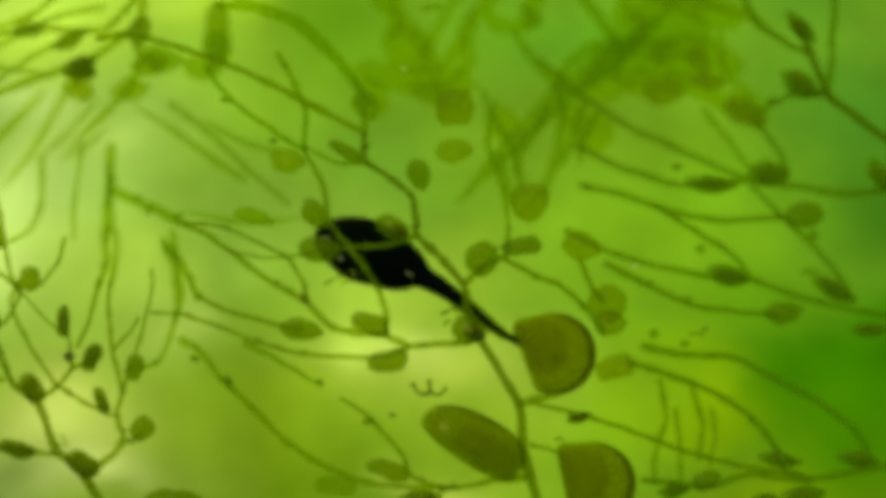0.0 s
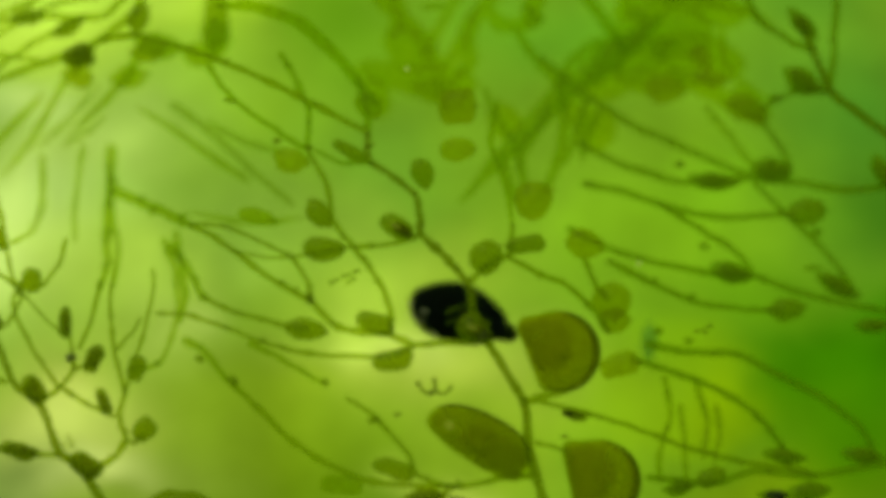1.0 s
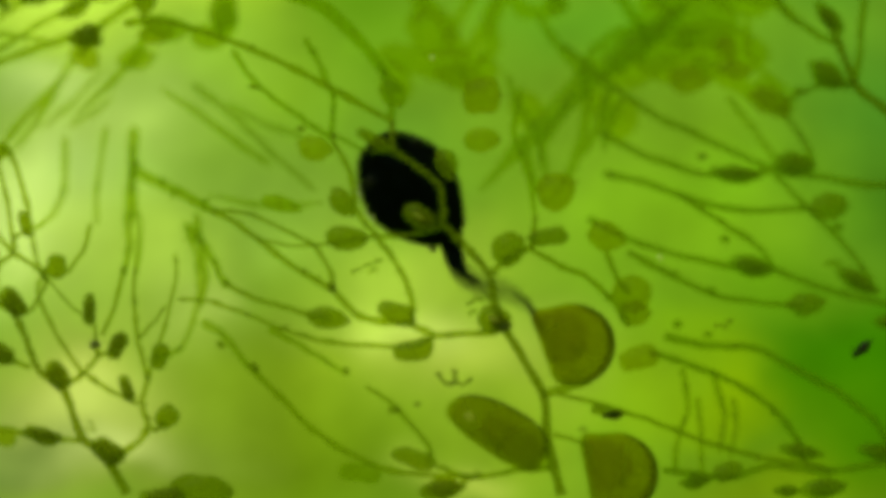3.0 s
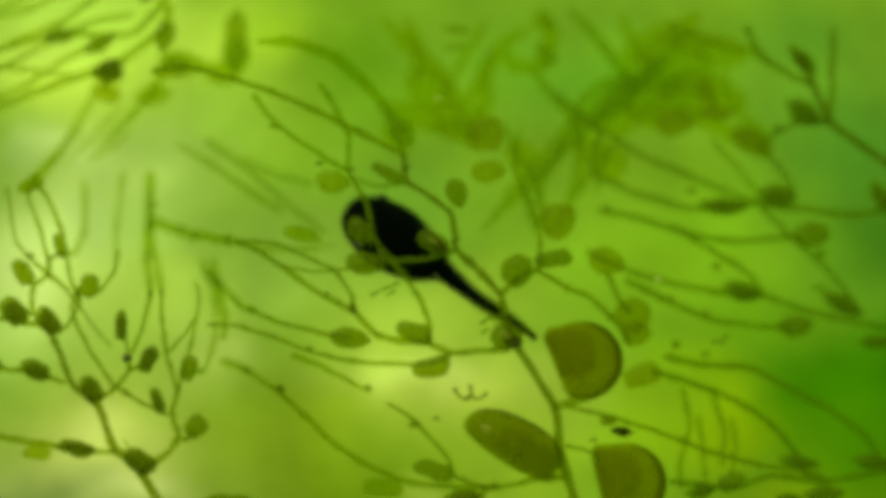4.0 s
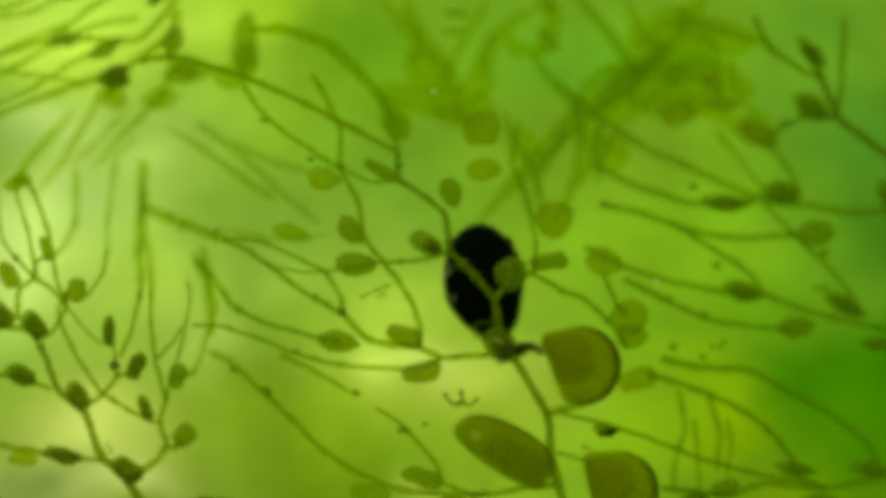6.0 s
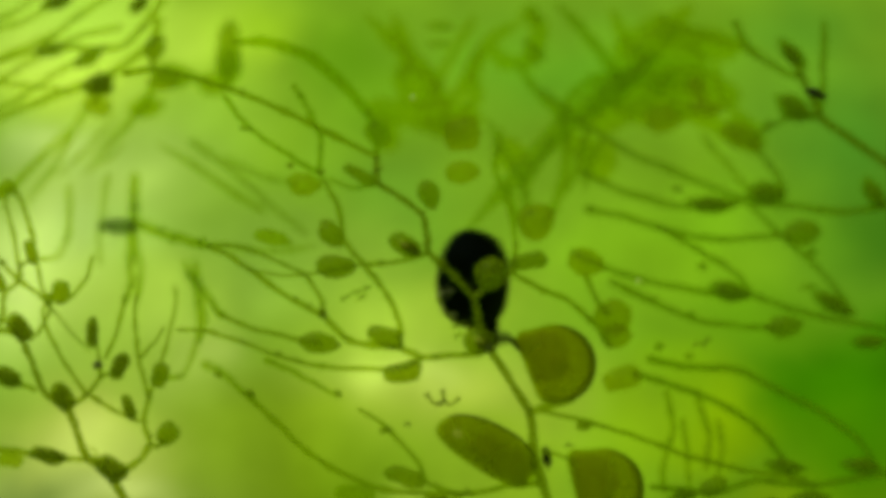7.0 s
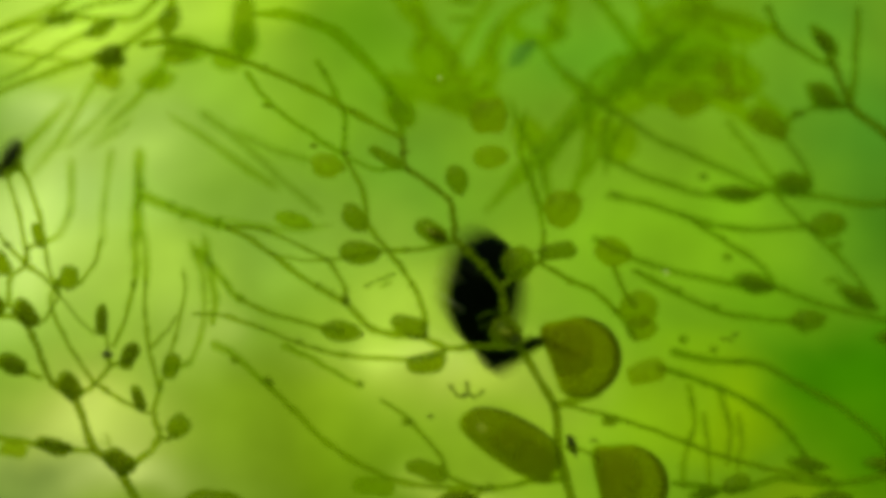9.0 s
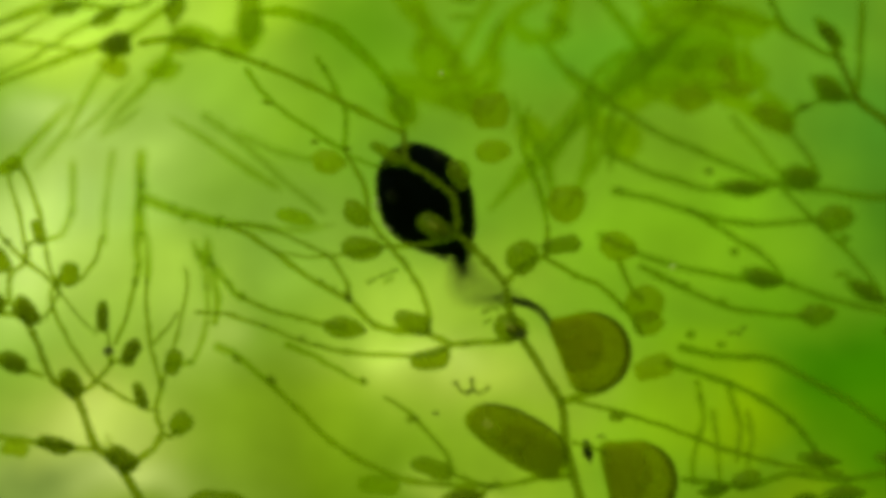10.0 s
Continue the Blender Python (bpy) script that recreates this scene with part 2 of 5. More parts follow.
def backdrop_material():
    mat, n, out = blank("glowing_water")
    tex = n.add("ShaderNodeTexCoord")
    warp = n.add("ShaderNodeTexNoise", Scale=9.0, Detail=2.0)
    n.link(tex.outputs["Object"], warp.inputs["Vector"])
    shift = n.tree.nodes.new("ShaderNodeVectorMath")
    shift.operation = "MULTIPLY_ADD"
    n.link(warp.outputs["Color"], shift.inputs[0])
    shift.inputs[1].default_value = (0.022, 0.0, 0.022)
    n.link(tex.outputs["Object"], shift.inputs[2])
    curl = n.add("ShaderNodeTexNoise", Scale=55.0, Detail=2.0)
    n.link(tex.outputs["Object"], curl.inputs["Vector"])
    twist = n.tree.nodes.new("ShaderNodeVectorMath")
    twist.operation = "MULTIPLY_ADD"
    n.link(curl.outputs["Color"], twist.inputs[0])
    twist.inputs[1].default_value = (0.016, 0.0, 0.016)
    n.link(shift.outputs[0], twist.inputs[2])
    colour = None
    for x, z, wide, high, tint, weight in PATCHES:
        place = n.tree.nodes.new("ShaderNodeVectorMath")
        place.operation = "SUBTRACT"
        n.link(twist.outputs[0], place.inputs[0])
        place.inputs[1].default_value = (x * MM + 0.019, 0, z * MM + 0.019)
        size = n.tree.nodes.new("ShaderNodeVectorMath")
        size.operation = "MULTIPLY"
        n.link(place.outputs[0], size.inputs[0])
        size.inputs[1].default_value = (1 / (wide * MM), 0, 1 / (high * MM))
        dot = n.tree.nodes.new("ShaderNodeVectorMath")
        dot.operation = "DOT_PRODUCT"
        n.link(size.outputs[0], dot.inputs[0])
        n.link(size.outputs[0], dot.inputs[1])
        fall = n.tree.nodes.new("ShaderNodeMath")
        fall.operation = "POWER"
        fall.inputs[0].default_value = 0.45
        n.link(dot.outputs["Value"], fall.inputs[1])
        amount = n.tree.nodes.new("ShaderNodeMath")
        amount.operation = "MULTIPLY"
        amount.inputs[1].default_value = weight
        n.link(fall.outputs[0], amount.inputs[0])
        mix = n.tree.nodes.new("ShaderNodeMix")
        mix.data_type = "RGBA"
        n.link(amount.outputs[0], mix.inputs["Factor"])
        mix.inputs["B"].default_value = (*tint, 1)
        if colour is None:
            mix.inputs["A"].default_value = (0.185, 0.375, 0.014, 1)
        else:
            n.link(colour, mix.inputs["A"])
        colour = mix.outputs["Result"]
    # the sheet emits the painted zones itself; no lamp stands behind it
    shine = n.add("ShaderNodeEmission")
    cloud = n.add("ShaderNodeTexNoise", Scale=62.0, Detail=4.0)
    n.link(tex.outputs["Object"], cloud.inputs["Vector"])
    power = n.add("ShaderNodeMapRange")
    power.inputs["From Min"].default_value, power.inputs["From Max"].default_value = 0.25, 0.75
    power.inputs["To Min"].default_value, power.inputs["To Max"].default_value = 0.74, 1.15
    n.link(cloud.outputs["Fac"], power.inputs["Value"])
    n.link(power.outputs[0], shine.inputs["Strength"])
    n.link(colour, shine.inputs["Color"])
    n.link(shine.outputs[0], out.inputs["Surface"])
    return mat


def mesh_object(name, verts, faces, material, parent=None, smooth=True):
    me = bpy.data.meshes.new(name)
    me.from_pydata(verts, [], faces)
    me.update()
    if smooth:
        me.polygons.foreach_set("use_smooth", [True] * len(me.polygons))
    me.materials.append(material)
    ob = new(name, me)
    ob.parent = parent
    return ob


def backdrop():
    """A wide bowed sheet that glows by itself, standing for backlit water."""
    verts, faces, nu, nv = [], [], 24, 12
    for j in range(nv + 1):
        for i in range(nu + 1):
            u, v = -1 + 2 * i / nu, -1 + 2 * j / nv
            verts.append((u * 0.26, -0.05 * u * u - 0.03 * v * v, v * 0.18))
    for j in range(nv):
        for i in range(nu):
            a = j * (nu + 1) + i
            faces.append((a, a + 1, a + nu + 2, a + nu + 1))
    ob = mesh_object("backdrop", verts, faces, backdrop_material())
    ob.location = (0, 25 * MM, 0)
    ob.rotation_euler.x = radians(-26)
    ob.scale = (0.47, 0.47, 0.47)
    return tagged(ob, "glowing sheet painted as blurred green water lit from behind", "water", kind="structure")


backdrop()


# ---- plants ----
def smooth_line(points, steps):
    """Points along a curve through the given ones, nearly straight between them."""
    p = [Vector(q) for q in points]
    p = [p[0] * 2 - p[1], *p, p[-1] * 2 - p[-2]]
    line = []
    for i in range(1, len(p) - 2):
        a, b, c, d = p[i - 1:i + 3]
        m0, m1 = (c - a) * 0.36, (d - b) * 0.36
        for s in range(steps):
            t = s / steps
            t2, t3 = t * t, t ** 3
            line.append(b * (2 * t3 - 3 * t2 + 1) + m0 * (t3 - 2 * t2 + t) + c * (3 * t2 - 2 * t3) + m1 * (t3 - t2))
    line.append(p[-2])
    return line


def tube(line, radii, sides=8):
    """Verts and faces of a round tube along a line, with closed tapered ends."""
    verts, faces, up = [], [], Vector((0, 1, 0.05))
    for i, (c, r) in enumerate(zip(line, radii)):
        way = line[min(i + 1, len(line) - 1)] - line[max(i - 1, 0)]
        side = way.cross(up).normalized()
        top = side.cross(way).normalized()
        for k in range(sides):
            a = 2 * math.pi * k / sides
            verts.append(c + side * (math.cos(a) * r) + top * (math.sin(a) * r))
    for i in range(len(line) - 1):
        for k in range(sides):
            a, b = i * sides + k, i * sides + (k + 1) % sides
            faces.append((a, b, b + sides, a + sides))
    for ring, cap in ((0, line[0]), (len(line) - 1, line[-1])):
        verts.append(cap)
        last = len(verts) - 1
        for k in range(sides):
            faces.append((ring * sides + k, ring * sides + (k + 1) % sides, last))
    return verts, faces


def plant(name, pivot, label):
    ob = new(name)
    ob.empty_display_size = 0.002
    ob.location = Vector(pivot) * MM
    return tagged(ob, label, "water plant", group="bladderworts")


def twig(parent, name, points, r0, r1, material):
    """A tapering strand with slight swellings along its way."""
    line = [(p * MM) - parent.location for p in smooth_line(points, 7)]
    seed = Vector((points[0][0], points[-1][2], 0.3))
    n = len(line) - 1
    radii, bent = [], []
    for i, p in enumerate(line):
        t = i / n
        r = (r0 + (r1 - r0) * t) * MM
        if material in (haze_tissue, soft_tissue):
            r *= min(1.0, 0.3 + 3.5 * t, 0.3 + 3.5 * (1 - t))
        swell = 1 + 0.30 * noise.noise(seed + Vector((0, 0, i * 0.55)))
        if r < 0.20 * MM and noise.noise(seed * 2 + Vector((i * 0.83, 5, 0))) > 0.40:
            swell *= 1.4
        radii.append(r * swell * (0.35 if i == n else 1.0))
        wob = Vector((noise.noise(seed + Vector((i * 0.4, 3, 0))), 0, noise.noise(seed + Vector((i * 0.4, 7, 0)))))
        bent.append(p + wob * min(r, 0.14 * MM) * 0.6 * min(1, 4 * t, 4 * (1 - t)))
    verts, faces = tube(bent, radii)
    # short hairs and stubs along the strand
    rng = random.Random(int(points[0][0] * 91 + points[-1][2] * 17))
    if r0 < 0.24 and material not in (haze_tissue, soft_tissue):
        for i in range(3, n - 1):
            if rng.random() < 0.13:
                side = Vector((rng.uniform(-1, 1), rng.uniform(-0.4, 0.4), rng.uniform(-1, 1))).normalized()
                long = rng.uniform(1.2, 2.4) * radii[i]
                hv, hf = tube([bent[i], bent[i] + side * long * 0.6, bent[i] + side * long], [radii[i] * 0.6, radii[i] * 0.42, radii[i] * 0.2], 5)
                base = len(verts)
                verts += hv
                faces += [tuple(base + q for q in f) for f in hf]
    return mesh_object(name, verts, faces, material, parent)


def blob(centre, a, b, c, angle, shape, seed, rings=14, sides=18, rough=0.04):
    """A rounded body: half length a, half height b, half depth c, turned by angle in the upright plane.
    shape gives how full it is along its length (-1 to 1)."""
    verts, faces = [], []
    ca, sa = math.cos(radians(angle)), -math.sin(radians(angle))
    for i in range(rings + 1):
        u = -math.cos(math.pi * i / rings)
        for k in range(sides):
            w = 2 * math.pi * k / sides
            f, drop = shape(u)
            x, z, y = u * a, math.cos(w) * f * b + drop * b, math.sin(w) * f * c
            g = 1 + rough * noise.noise(Vector((x, y, z)) * (2.2 / max(a, b)) + Vector((seed, 0, seed)))
            x, y, z = x * g, y * g, z * g
            verts.append((centre + Vector((x * ca - z * sa, y, x * sa + z * ca))))
    for i in range(rings):
        for k in range(sides):
            p, q = i * sides + k, i * sides + (k + 1) % sides
            faces.append((p, q, q + sides, p + sides))
    faces.append(tuple(range(sides)))
    faces.append(tuple(range(rings * sides, (rings + 1) * sides)))
    return verts, faces


def egg(u):
    """Blunt at the stalk, drawn out a little to the mouth."""
    return math.sqrt(max(0, 1 - u * u)) * (1 - 0.14 * u) + 0.02, 0.05 * u


def spindle(u):
    """Drawn out into the strand at both ends."""
    return max(0.0, 1 - u * u) ** 0.85 * (1 - 0.1 * u) + 0.10, 0.10 * u * u


def wedge(u):
    """Narrow at the stalk and cut off at the mouth."""
    f = max(0.0, 1 - abs(u) ** 3.2) ** 0.6 * (0.80 + 0.22 * u)
    return f + 0.08, -0.12 * u


def barrel(u):
    """Blunt at both ends, a little wider towards the mouth."""
    return max(0.0, 1 - abs(u) ** 4.0) ** 0.5 * (0.88 + 0.10 * u) + 0.05, 0.06 * u


def bladder(parent, at, a, b, angle, material=None, core=None):
    """A small trap on its strand, with darker contents towards its mouth where it has fed."""
    material = material or bladder_tissue
    centre = Vector(at) * MM - parent.location
    seed = at[0] * 1.7 + at[2]
    form = (egg, spindle, wedge)[int(abs(seed) * 7) % 3] if b < 0.68 * a else (egg, wedge)[int(abs(seed) * 7) % 2]
    if parent == right and core:
        form, a = spindle, a * 1.12
    elif parent == left or (parent == main and form == wedge):
        form, a = barrel, a * 0.95
    verts, faces = blob(centre, a * 1.06 * MM, b * 1.04 * MM, b * 0.8 * MM, angle, form, seed, 14, 16, 0.20 if b < 0.68 * a else 0.09)
    sack = mesh_object("bladder", verts, faces, material, parent)
    if core:
        shift = Vector((math.cos(radians(angle)), 0, -math.sin(radians(angle)))) * (0.10 * a * MM)
        verts, faces = blob(centre + shift, a * 0.78 * MM, b * 0.80 * MM, b * 0.55 * MM, angle, form, seed + 3, 12, 14, 0.25)
        mesh_object("contents", verts, faces, core, sack)["label"] = "dark digested contents"
    # bristles at the mouth
    rng = random.Random(int(seed * 1000))
    way = Vector((math.cos(radians(angle)), 0, -math.sin(radians(angle))))
    tip = centre + way * (a * 0.93 * MM)
    for k in range(2):
        turn = Matrix.Rotation(radians(rng.uniform(-50, 50)), 3, "Y")
        end = tip + (turn @ way) * (rng.uniform(0.25, 0.5) * b * MM) + Vector((0, rng.uniform(-0.2, 0.2) * MM, 0))
        line = [tip.lerp(end, s / 3) for s in range(4)]
        v, f = tube(line, [0.05 * MM, 0.04 * MM, 0.03 * MM, 0.012 * MM], 5)
        mesh_object("bristle", v, f, material, sack)
    return sack


def pillow(centre, outline, deep, seed, rough=0.04, levels=14):
    """A cushion-like body: its outline in the upright plane (metres from its middle), bulging by deep to both sides."""
    verts, faces, n = [], [], len(outline)
    for i in range(levels + 1):
        w = math.pi * (i / levels - 0.5)
        out = math.sin(w)
        wide = max(0.0, 1 - abs(out) ** 2.4) ** 0.45 + 0.004
        for x, z in outline:
            g = 1 + rough * noise.noise(Vector((x, z, out * deep)) * (1.6 / deep) + Vector((seed, 0, seed)))
            verts.append(centre + Vector((x * wide * g, out * deep, z * wide * g)))
    for i in range(levels):
        for k in range(n):
            p, q = i * n + k, i * n + (k + 1) % n
            faces.append((p, q, q + n, p + n))
    faces.append(tuple(range(n)))
    faces.append(tuple(range(levels * n, (levels + 1) * n)))
    return verts, faces


def turned(x, z, angle):
    ca, sa = math.cos(radians(angle)), math.sin(radians(angle))
    return x * ca - z * sa, x * sa + z * ca


def mouth_outline(a, b, angle, n=56):
    """Round behind and below, with a straight slanting mouth that ends above in a blunt corner."""
    def reach(w):
        w %= 360
        if 101.5 < w < 143:
            return 1 / math.cos(radians(w - 101.5))
        if 143 <= w < 243:
            return 0.73 / math.cos(radians(w - 200))
        return 1.0

    pts = []
    for k in range(n):
        w = 360 * k / n
        r = sum(reach(w + d) for d in (-8, -4, 0, 4, 8)) / 5
        pts.append(turned(math.cos(radians(w)) * r * a, math.sin(radians(w)) * r * b, angle))
    return pts


def pod_outline(a, up, low, angle, n=56):
    """Long, with a high curved back and a nearly straight belly."""
    pts = []
    for k in range(n):
        c, s = math.cos(2 * math.pi * k / n), math.sin(2 * math.pi * k / n)
        x = math.copysign(abs(c) ** 0.85, c) * a
        z = abs(s) ** 0.85 * up * (1 + 0.16 * c) if s > 0 else -abs(s) ** 0.7 * low * (1 + 0.10 * c)
        pts.append(turned(x, z, -angle))
    return pts


def scaled(pts, f):
    return [(x * f * MM, z * f * MM) for x, z in pts]


def trap(parent, at, a, b, angle):
    """A large trap with an added dark rim and its brownish contents."""
    centre = Vector(at) * MM - parent.location
    seed = at[0] + at[2]
    flat = min(a, b) * 0.62
    form = mouth_outline(a, b, angle)
    v, f = pillow(centre, scaled(form, 1.0), flat * MM, seed, 0.03)
    skin = mesh_object("bladder", v, f, trap_skin, parent)
    skin["label"] = "large olive trap with its edge darkening added as a tube"
    v, f = pillow(centre + Vector((0.02 * a * MM, 0, 0)), scaled(form, 0.93), flat * 0.8 * MM, seed + 2, 0.06)
    mesh_object("contents", v, f, trap_flesh, skin)
    # darker lump added behind the mouth, imitating the backlit sack's dimmer side
    x, z = turned(-0.26 * a, 0.16 * b, angle)
    v, f = pillow(centre + Vector((x, 0, z)) * MM, scaled(form, 0.62), flat * 0.5 * MM, seed + 5, 0.25)
    mesh_object("prey_remains", v, f, shade_lump_tissue, skin)["label"] = "cloudy brown lump added for the dimmer side"
    # dark tube round the back, imitating the wall's darkening at a grazing view
    line = []
    for i in range(29):
        w = -116 + 206 * i / 28
        x, z = turned(math.cos(radians(w)) * a * 0.955, math.sin(radians(w)) * b * 0.955, angle)
        line.append(centre + Vector((x, 0, z)) * MM)
    v, f = tube(line, [max(0.02, 0.10 * b * math.sin(math.pi * i / 28) ** 0.7) * MM for i in range(29)], 8)
    mesh_object("rim", v, f, rim_tissue, skin)
    return skin


def pod(parent, at, a, b, angle):
    """A long lying trap with a paler spot near one end."""
    centre = Vector(at) * MM - parent.location
    seed = at[0] + at[2]
    form = pod_outline(a, b * 1.06, b * 0.62, angle)
    v, f = pillow(centre, scaled(form, 1.0), b * 0.75 * MM, seed, 0.03)
    skin = mesh_object("bladder", v, f, trap_skin, parent)
    skin["label"] = "long olive trap lying against the stem"
    v, f = pillow(centre, scaled(form, 0.94), b * 0.6 * MM, seed + 2, 0.06)
    mesh_object("contents", v, f, pod_flesh, skin)
    # darker lump added to imitate the long trap's dimmer end
    x, z = turned(0.30 * a, 0.0, -angle)
    v, f = pillow(centre + Vector((x, 0, z)) * MM, scaled(form, 0.64), b * 0.4 * MM, seed + 5, 0.25)
    mesh_object("prey_remains", v, f, shade_lump_tissue, skin)["label"] = "cloudy brown lump added for the dimmer side"
    # dark tube along its back, for the same edge darkening
    line = [centre + Vector((x, 0, z)) * MM for x, z in form[2:26]]
    v, f = tube(line, [max(0.02, 0.055 * b * math.sin(math.pi * (i + 0.5) / 24) ** 0.7) * MM for i in range(24)], 8)
    mesh_object("rim", v, f, rim_tissue, skin)
    # small pale lump for the paler spot
    x, z = turned(-0.62 * a, 0.12 * b, -angle)
    v, f = blob(centre + Vector((x, -0.70 * b, z)) * MM, 0.10 * a * MM, 0.15 * b * MM, 0.1 * b * MM, angle, egg, 2, 10, 12, 0.2)
    mesh_object("door", v, f, pale_spot_tissue, skin)["label"] = "small pale yellowish spot"
    return skin


def glint_bladder(parent, at, a, b, angle):
    """A pale bladder with a dark lump inside and a pale lump painted as a glint."""
    sack = bladder(parent, at, a, b, angle, bladder_tissue)
    sack["label"] = "pale bladder with a dark lump and a pale painted glint"
    round_form = lambda u: (math.sqrt(max(0, 1 - u * u)), 0)
    centre = Vector(at) * MM - parent.location
    v, f = blob(centre + Vector((0.28 * a, -0.25 * b, -0.28 * b)) * MM, 0.62 * a * MM, 0.55 * b * MM, 0.45 * b * MM, angle, round_form, 3, 12, 14, 0.2)
    mesh_object("prey", v, f, debris_dark, sack)
    # pale lump in front, imitating a bright highlight
    v, f = blob(centre + Vector((-0.12 * a, -0.78 * b, 0.12 * b)) * MM, 0.36 * a * MM, 0.20 * b * MM, 0.2 * b * MM, angle, round_form, 3, 12, 14, 0.1)
    mesh_object("bubble", v, f, pale_spot_tissue, sack)
    return sack


def knot(parent, at, a, b, angle, material=None):
    """A dark swelling or bud on a strand."""
    centre = Vector(at) * MM - parent.location
    v, f = blob(centre, a * 0.85 * MM, b * 0.8 * MM, b * 0.8 * MM, angle, egg, at[0] * 3 + at[2], 8, 10, 0.35)
    return mesh_object("bud", v, f, material or bladder_tissue, parent)


main = plant("bladderwort", (5, 0, -12), "olive green bladderwort stem with forked branches and translucent traps")
left = plant("bladderwort", (-18, -2, -12), "olive bladderwort shoot with small dark bladders and upright filaments")
upper = plant("bladderwort", (-16, 7, 10), "drooping bladderwort shoot with dark bladders in bright water")
thicket = plant("bladderwort", (5, 15, 12), "dense tangle of soft green shoots faded by haze")
right = plant("bladderwort", (20, 6, 3), "bladderwort with long arching thread leaves and dark bladders")

# the central plant: main stem
twig(main, "stem", [(7.81, -0.44, -13.2), (7.1, -0.3, -10.44), (6.89, -0.14, -7.98), (5.48, -0.2, -5.7), (4.31, -0.22, -3.4), (4.04, -0.14, -1.75)], 0.27, 0.2, stem_tissue)
twig(main, "stem", [(4.04, -0.14, -1.75), (2.82, -0.23, -0.38), (1.54, -0.34, 0.83), (1.51, -0.28, 1.63), (1.35, -0.2, 2.89)], 0.19, 0.18, stem_tissue)
twig(main, "stem", [(1.35, -0.2, 2.89), (0.19, 0, 3.87), (-1.04, 0.14, 4.67), (-1.24, 0.46, 5.55), (-1.19, 0.85, 6.3)], 0.17, 0.16, stem_tissue)
twig(main, "branch", [(-1.19, 0.85, 6.3), (-5.06, 0.8, 8.35), (-7.9, 0.84, 9.74), (-10.99, 0.85, 10.89), (-13.6, 1.12, 11.58), (-15.57, 1.6, 11.42)], 0.16, 0.2, tissue)
twig(main, "branch", [(6.79, -0.16, -7.95), (7.83, 0.03, -7.76), (8.73, 0.18, -7.56), (9.49, 0.33, -7.29)], 0.23, 0.14, tissue)
twig(main, "branch", [(7.51, -0.04, -7.92), (9.88, 0.52, -8.59), (12.58, 1.13, -9.46), (15.65, 1.81, -10.73), (19.45, 2.66, -11.82), (22.9, 3.2, -12.38)], 0.13, 0.15, tissue)
twig(main, "branch", [(4.04, -0.13, -1.66), (4.88, 0.08, -0.91), (5.81, 0.3, -0.42), (6.22, 0.39, -0.22)], 0.2, 0.17, tissue)
twig(main, "branch", [(6.23, 0.39, -0.31), (6.51, 1.78, 1.5)], 0.16, 0.15, tissue)
twig(main, "filament", [(6.5, 1.77, 1.37), (6.48, 3.85, 2.85), (6.29, 5.91, 4.28), (5.74, 7.99, 6.54), (6.52, 11.21, 9.52)], 0.19, 0.22, soft_tissue)
twig(main, "branch", [(6.23, 0.38, -0.43), (7.9, 1.49, -1.3), (9.64, 2.64, -2.06), (11.16, 3.7, -3.43), (12.15, 4.62, -4.81)], 0.15, 0.17, tissue)
twig(main, "branch", [(4.34, -0.31, -4.73), (3.1, -0.53, -4.77), (1.19, -0.87, -4.81), (-0.04, -1.05, -4.33), (-2.71, -1.47, -3.84), (-4.07, -1.6, -2.52)], 0.19, 0.17, tissue)
twig(main, "branch", [(-4.07, -1.6, -2.52), (-5.68, -1.35, -1.62), (-7.59, -1, -0.28), (-9.25, -0.48, 0.89), (-10.67, 0, 1.55)], 0.16, 0.16, tissue)
twig(main, "filament", [(-10.46, 0.0, 1.48), (-12.73, 6.03, 2.19), (-15.46, 12.45, 3.04), (-18.51, 15.9, 4.23)], 0.21, 0.40, strand_tissue)
twig(main, "filament", [(-4.07, -1.6, -2.52), (-4.32, -1.23, -1.44), (-5.1, -0.97, -0.29), (-6.47, -0.87, 0.44), (-8.4, -0.72, 1.31), (-10.34, -0.4, 1.55)], 0.13, 0.09, tissue)
twig(main, "branch", [(-0.04, -1.05, -4.33), (-0.13, -0.67, -2.85), (-0.79, -0.42, -1.36), (-1.99, -0.22, 0.24), (-2.95, -0.03, 1.45), (-3.39, 0.31, 3.57), (-4.43, 0.58, 5.43)], 0.16, 0.15, tissue)
twig(main, "filament", [(-4.41, 0.19, 5.4), (-5.8, 0.59, 6.3), (-7.58, 0.93, 7.52), (-8.93, 1.36, 8.84), (-9.85, 1.89, 10.18)], 0.16, 0.16, strand_tissue)
twig(main, "branch", [(-2.07, -1, 0.25), (-0.31, -0.71, 0.3), (1.48, -0.35, 0.74)], 0.13, 0.13, tissue)
twig(main, "filament", [(-2.07, -1, 0.25), (-3.97, -0.97, -0.09), (-6.2, -1.03, -0.27), (-8.42, -0.8, 0.16)], 0.1, 0.07, tissue)
twig(main, "filament", [(1.18, -0.87, -4.87), (-0.18, -1.03, -5.4), (-3.89, -1.53, -5.23), (-6.25, -1.6, -4.64), (-8.5, -1.48, -3.79), (-10.36, -1.32, -3.16), (-12.11, -1.2, -3.04)], 0.14, 0.1, tissue)
twig(main, "filament", [(-4.24, -1.75, -3.94), (-5.37, -1.56, -3.73), (-6.83, -1.2, -3.36), (-8.54, -0.8, -2.87), (-9.92, -0.4, -2.19)], 0.15, 0.13, tissue)
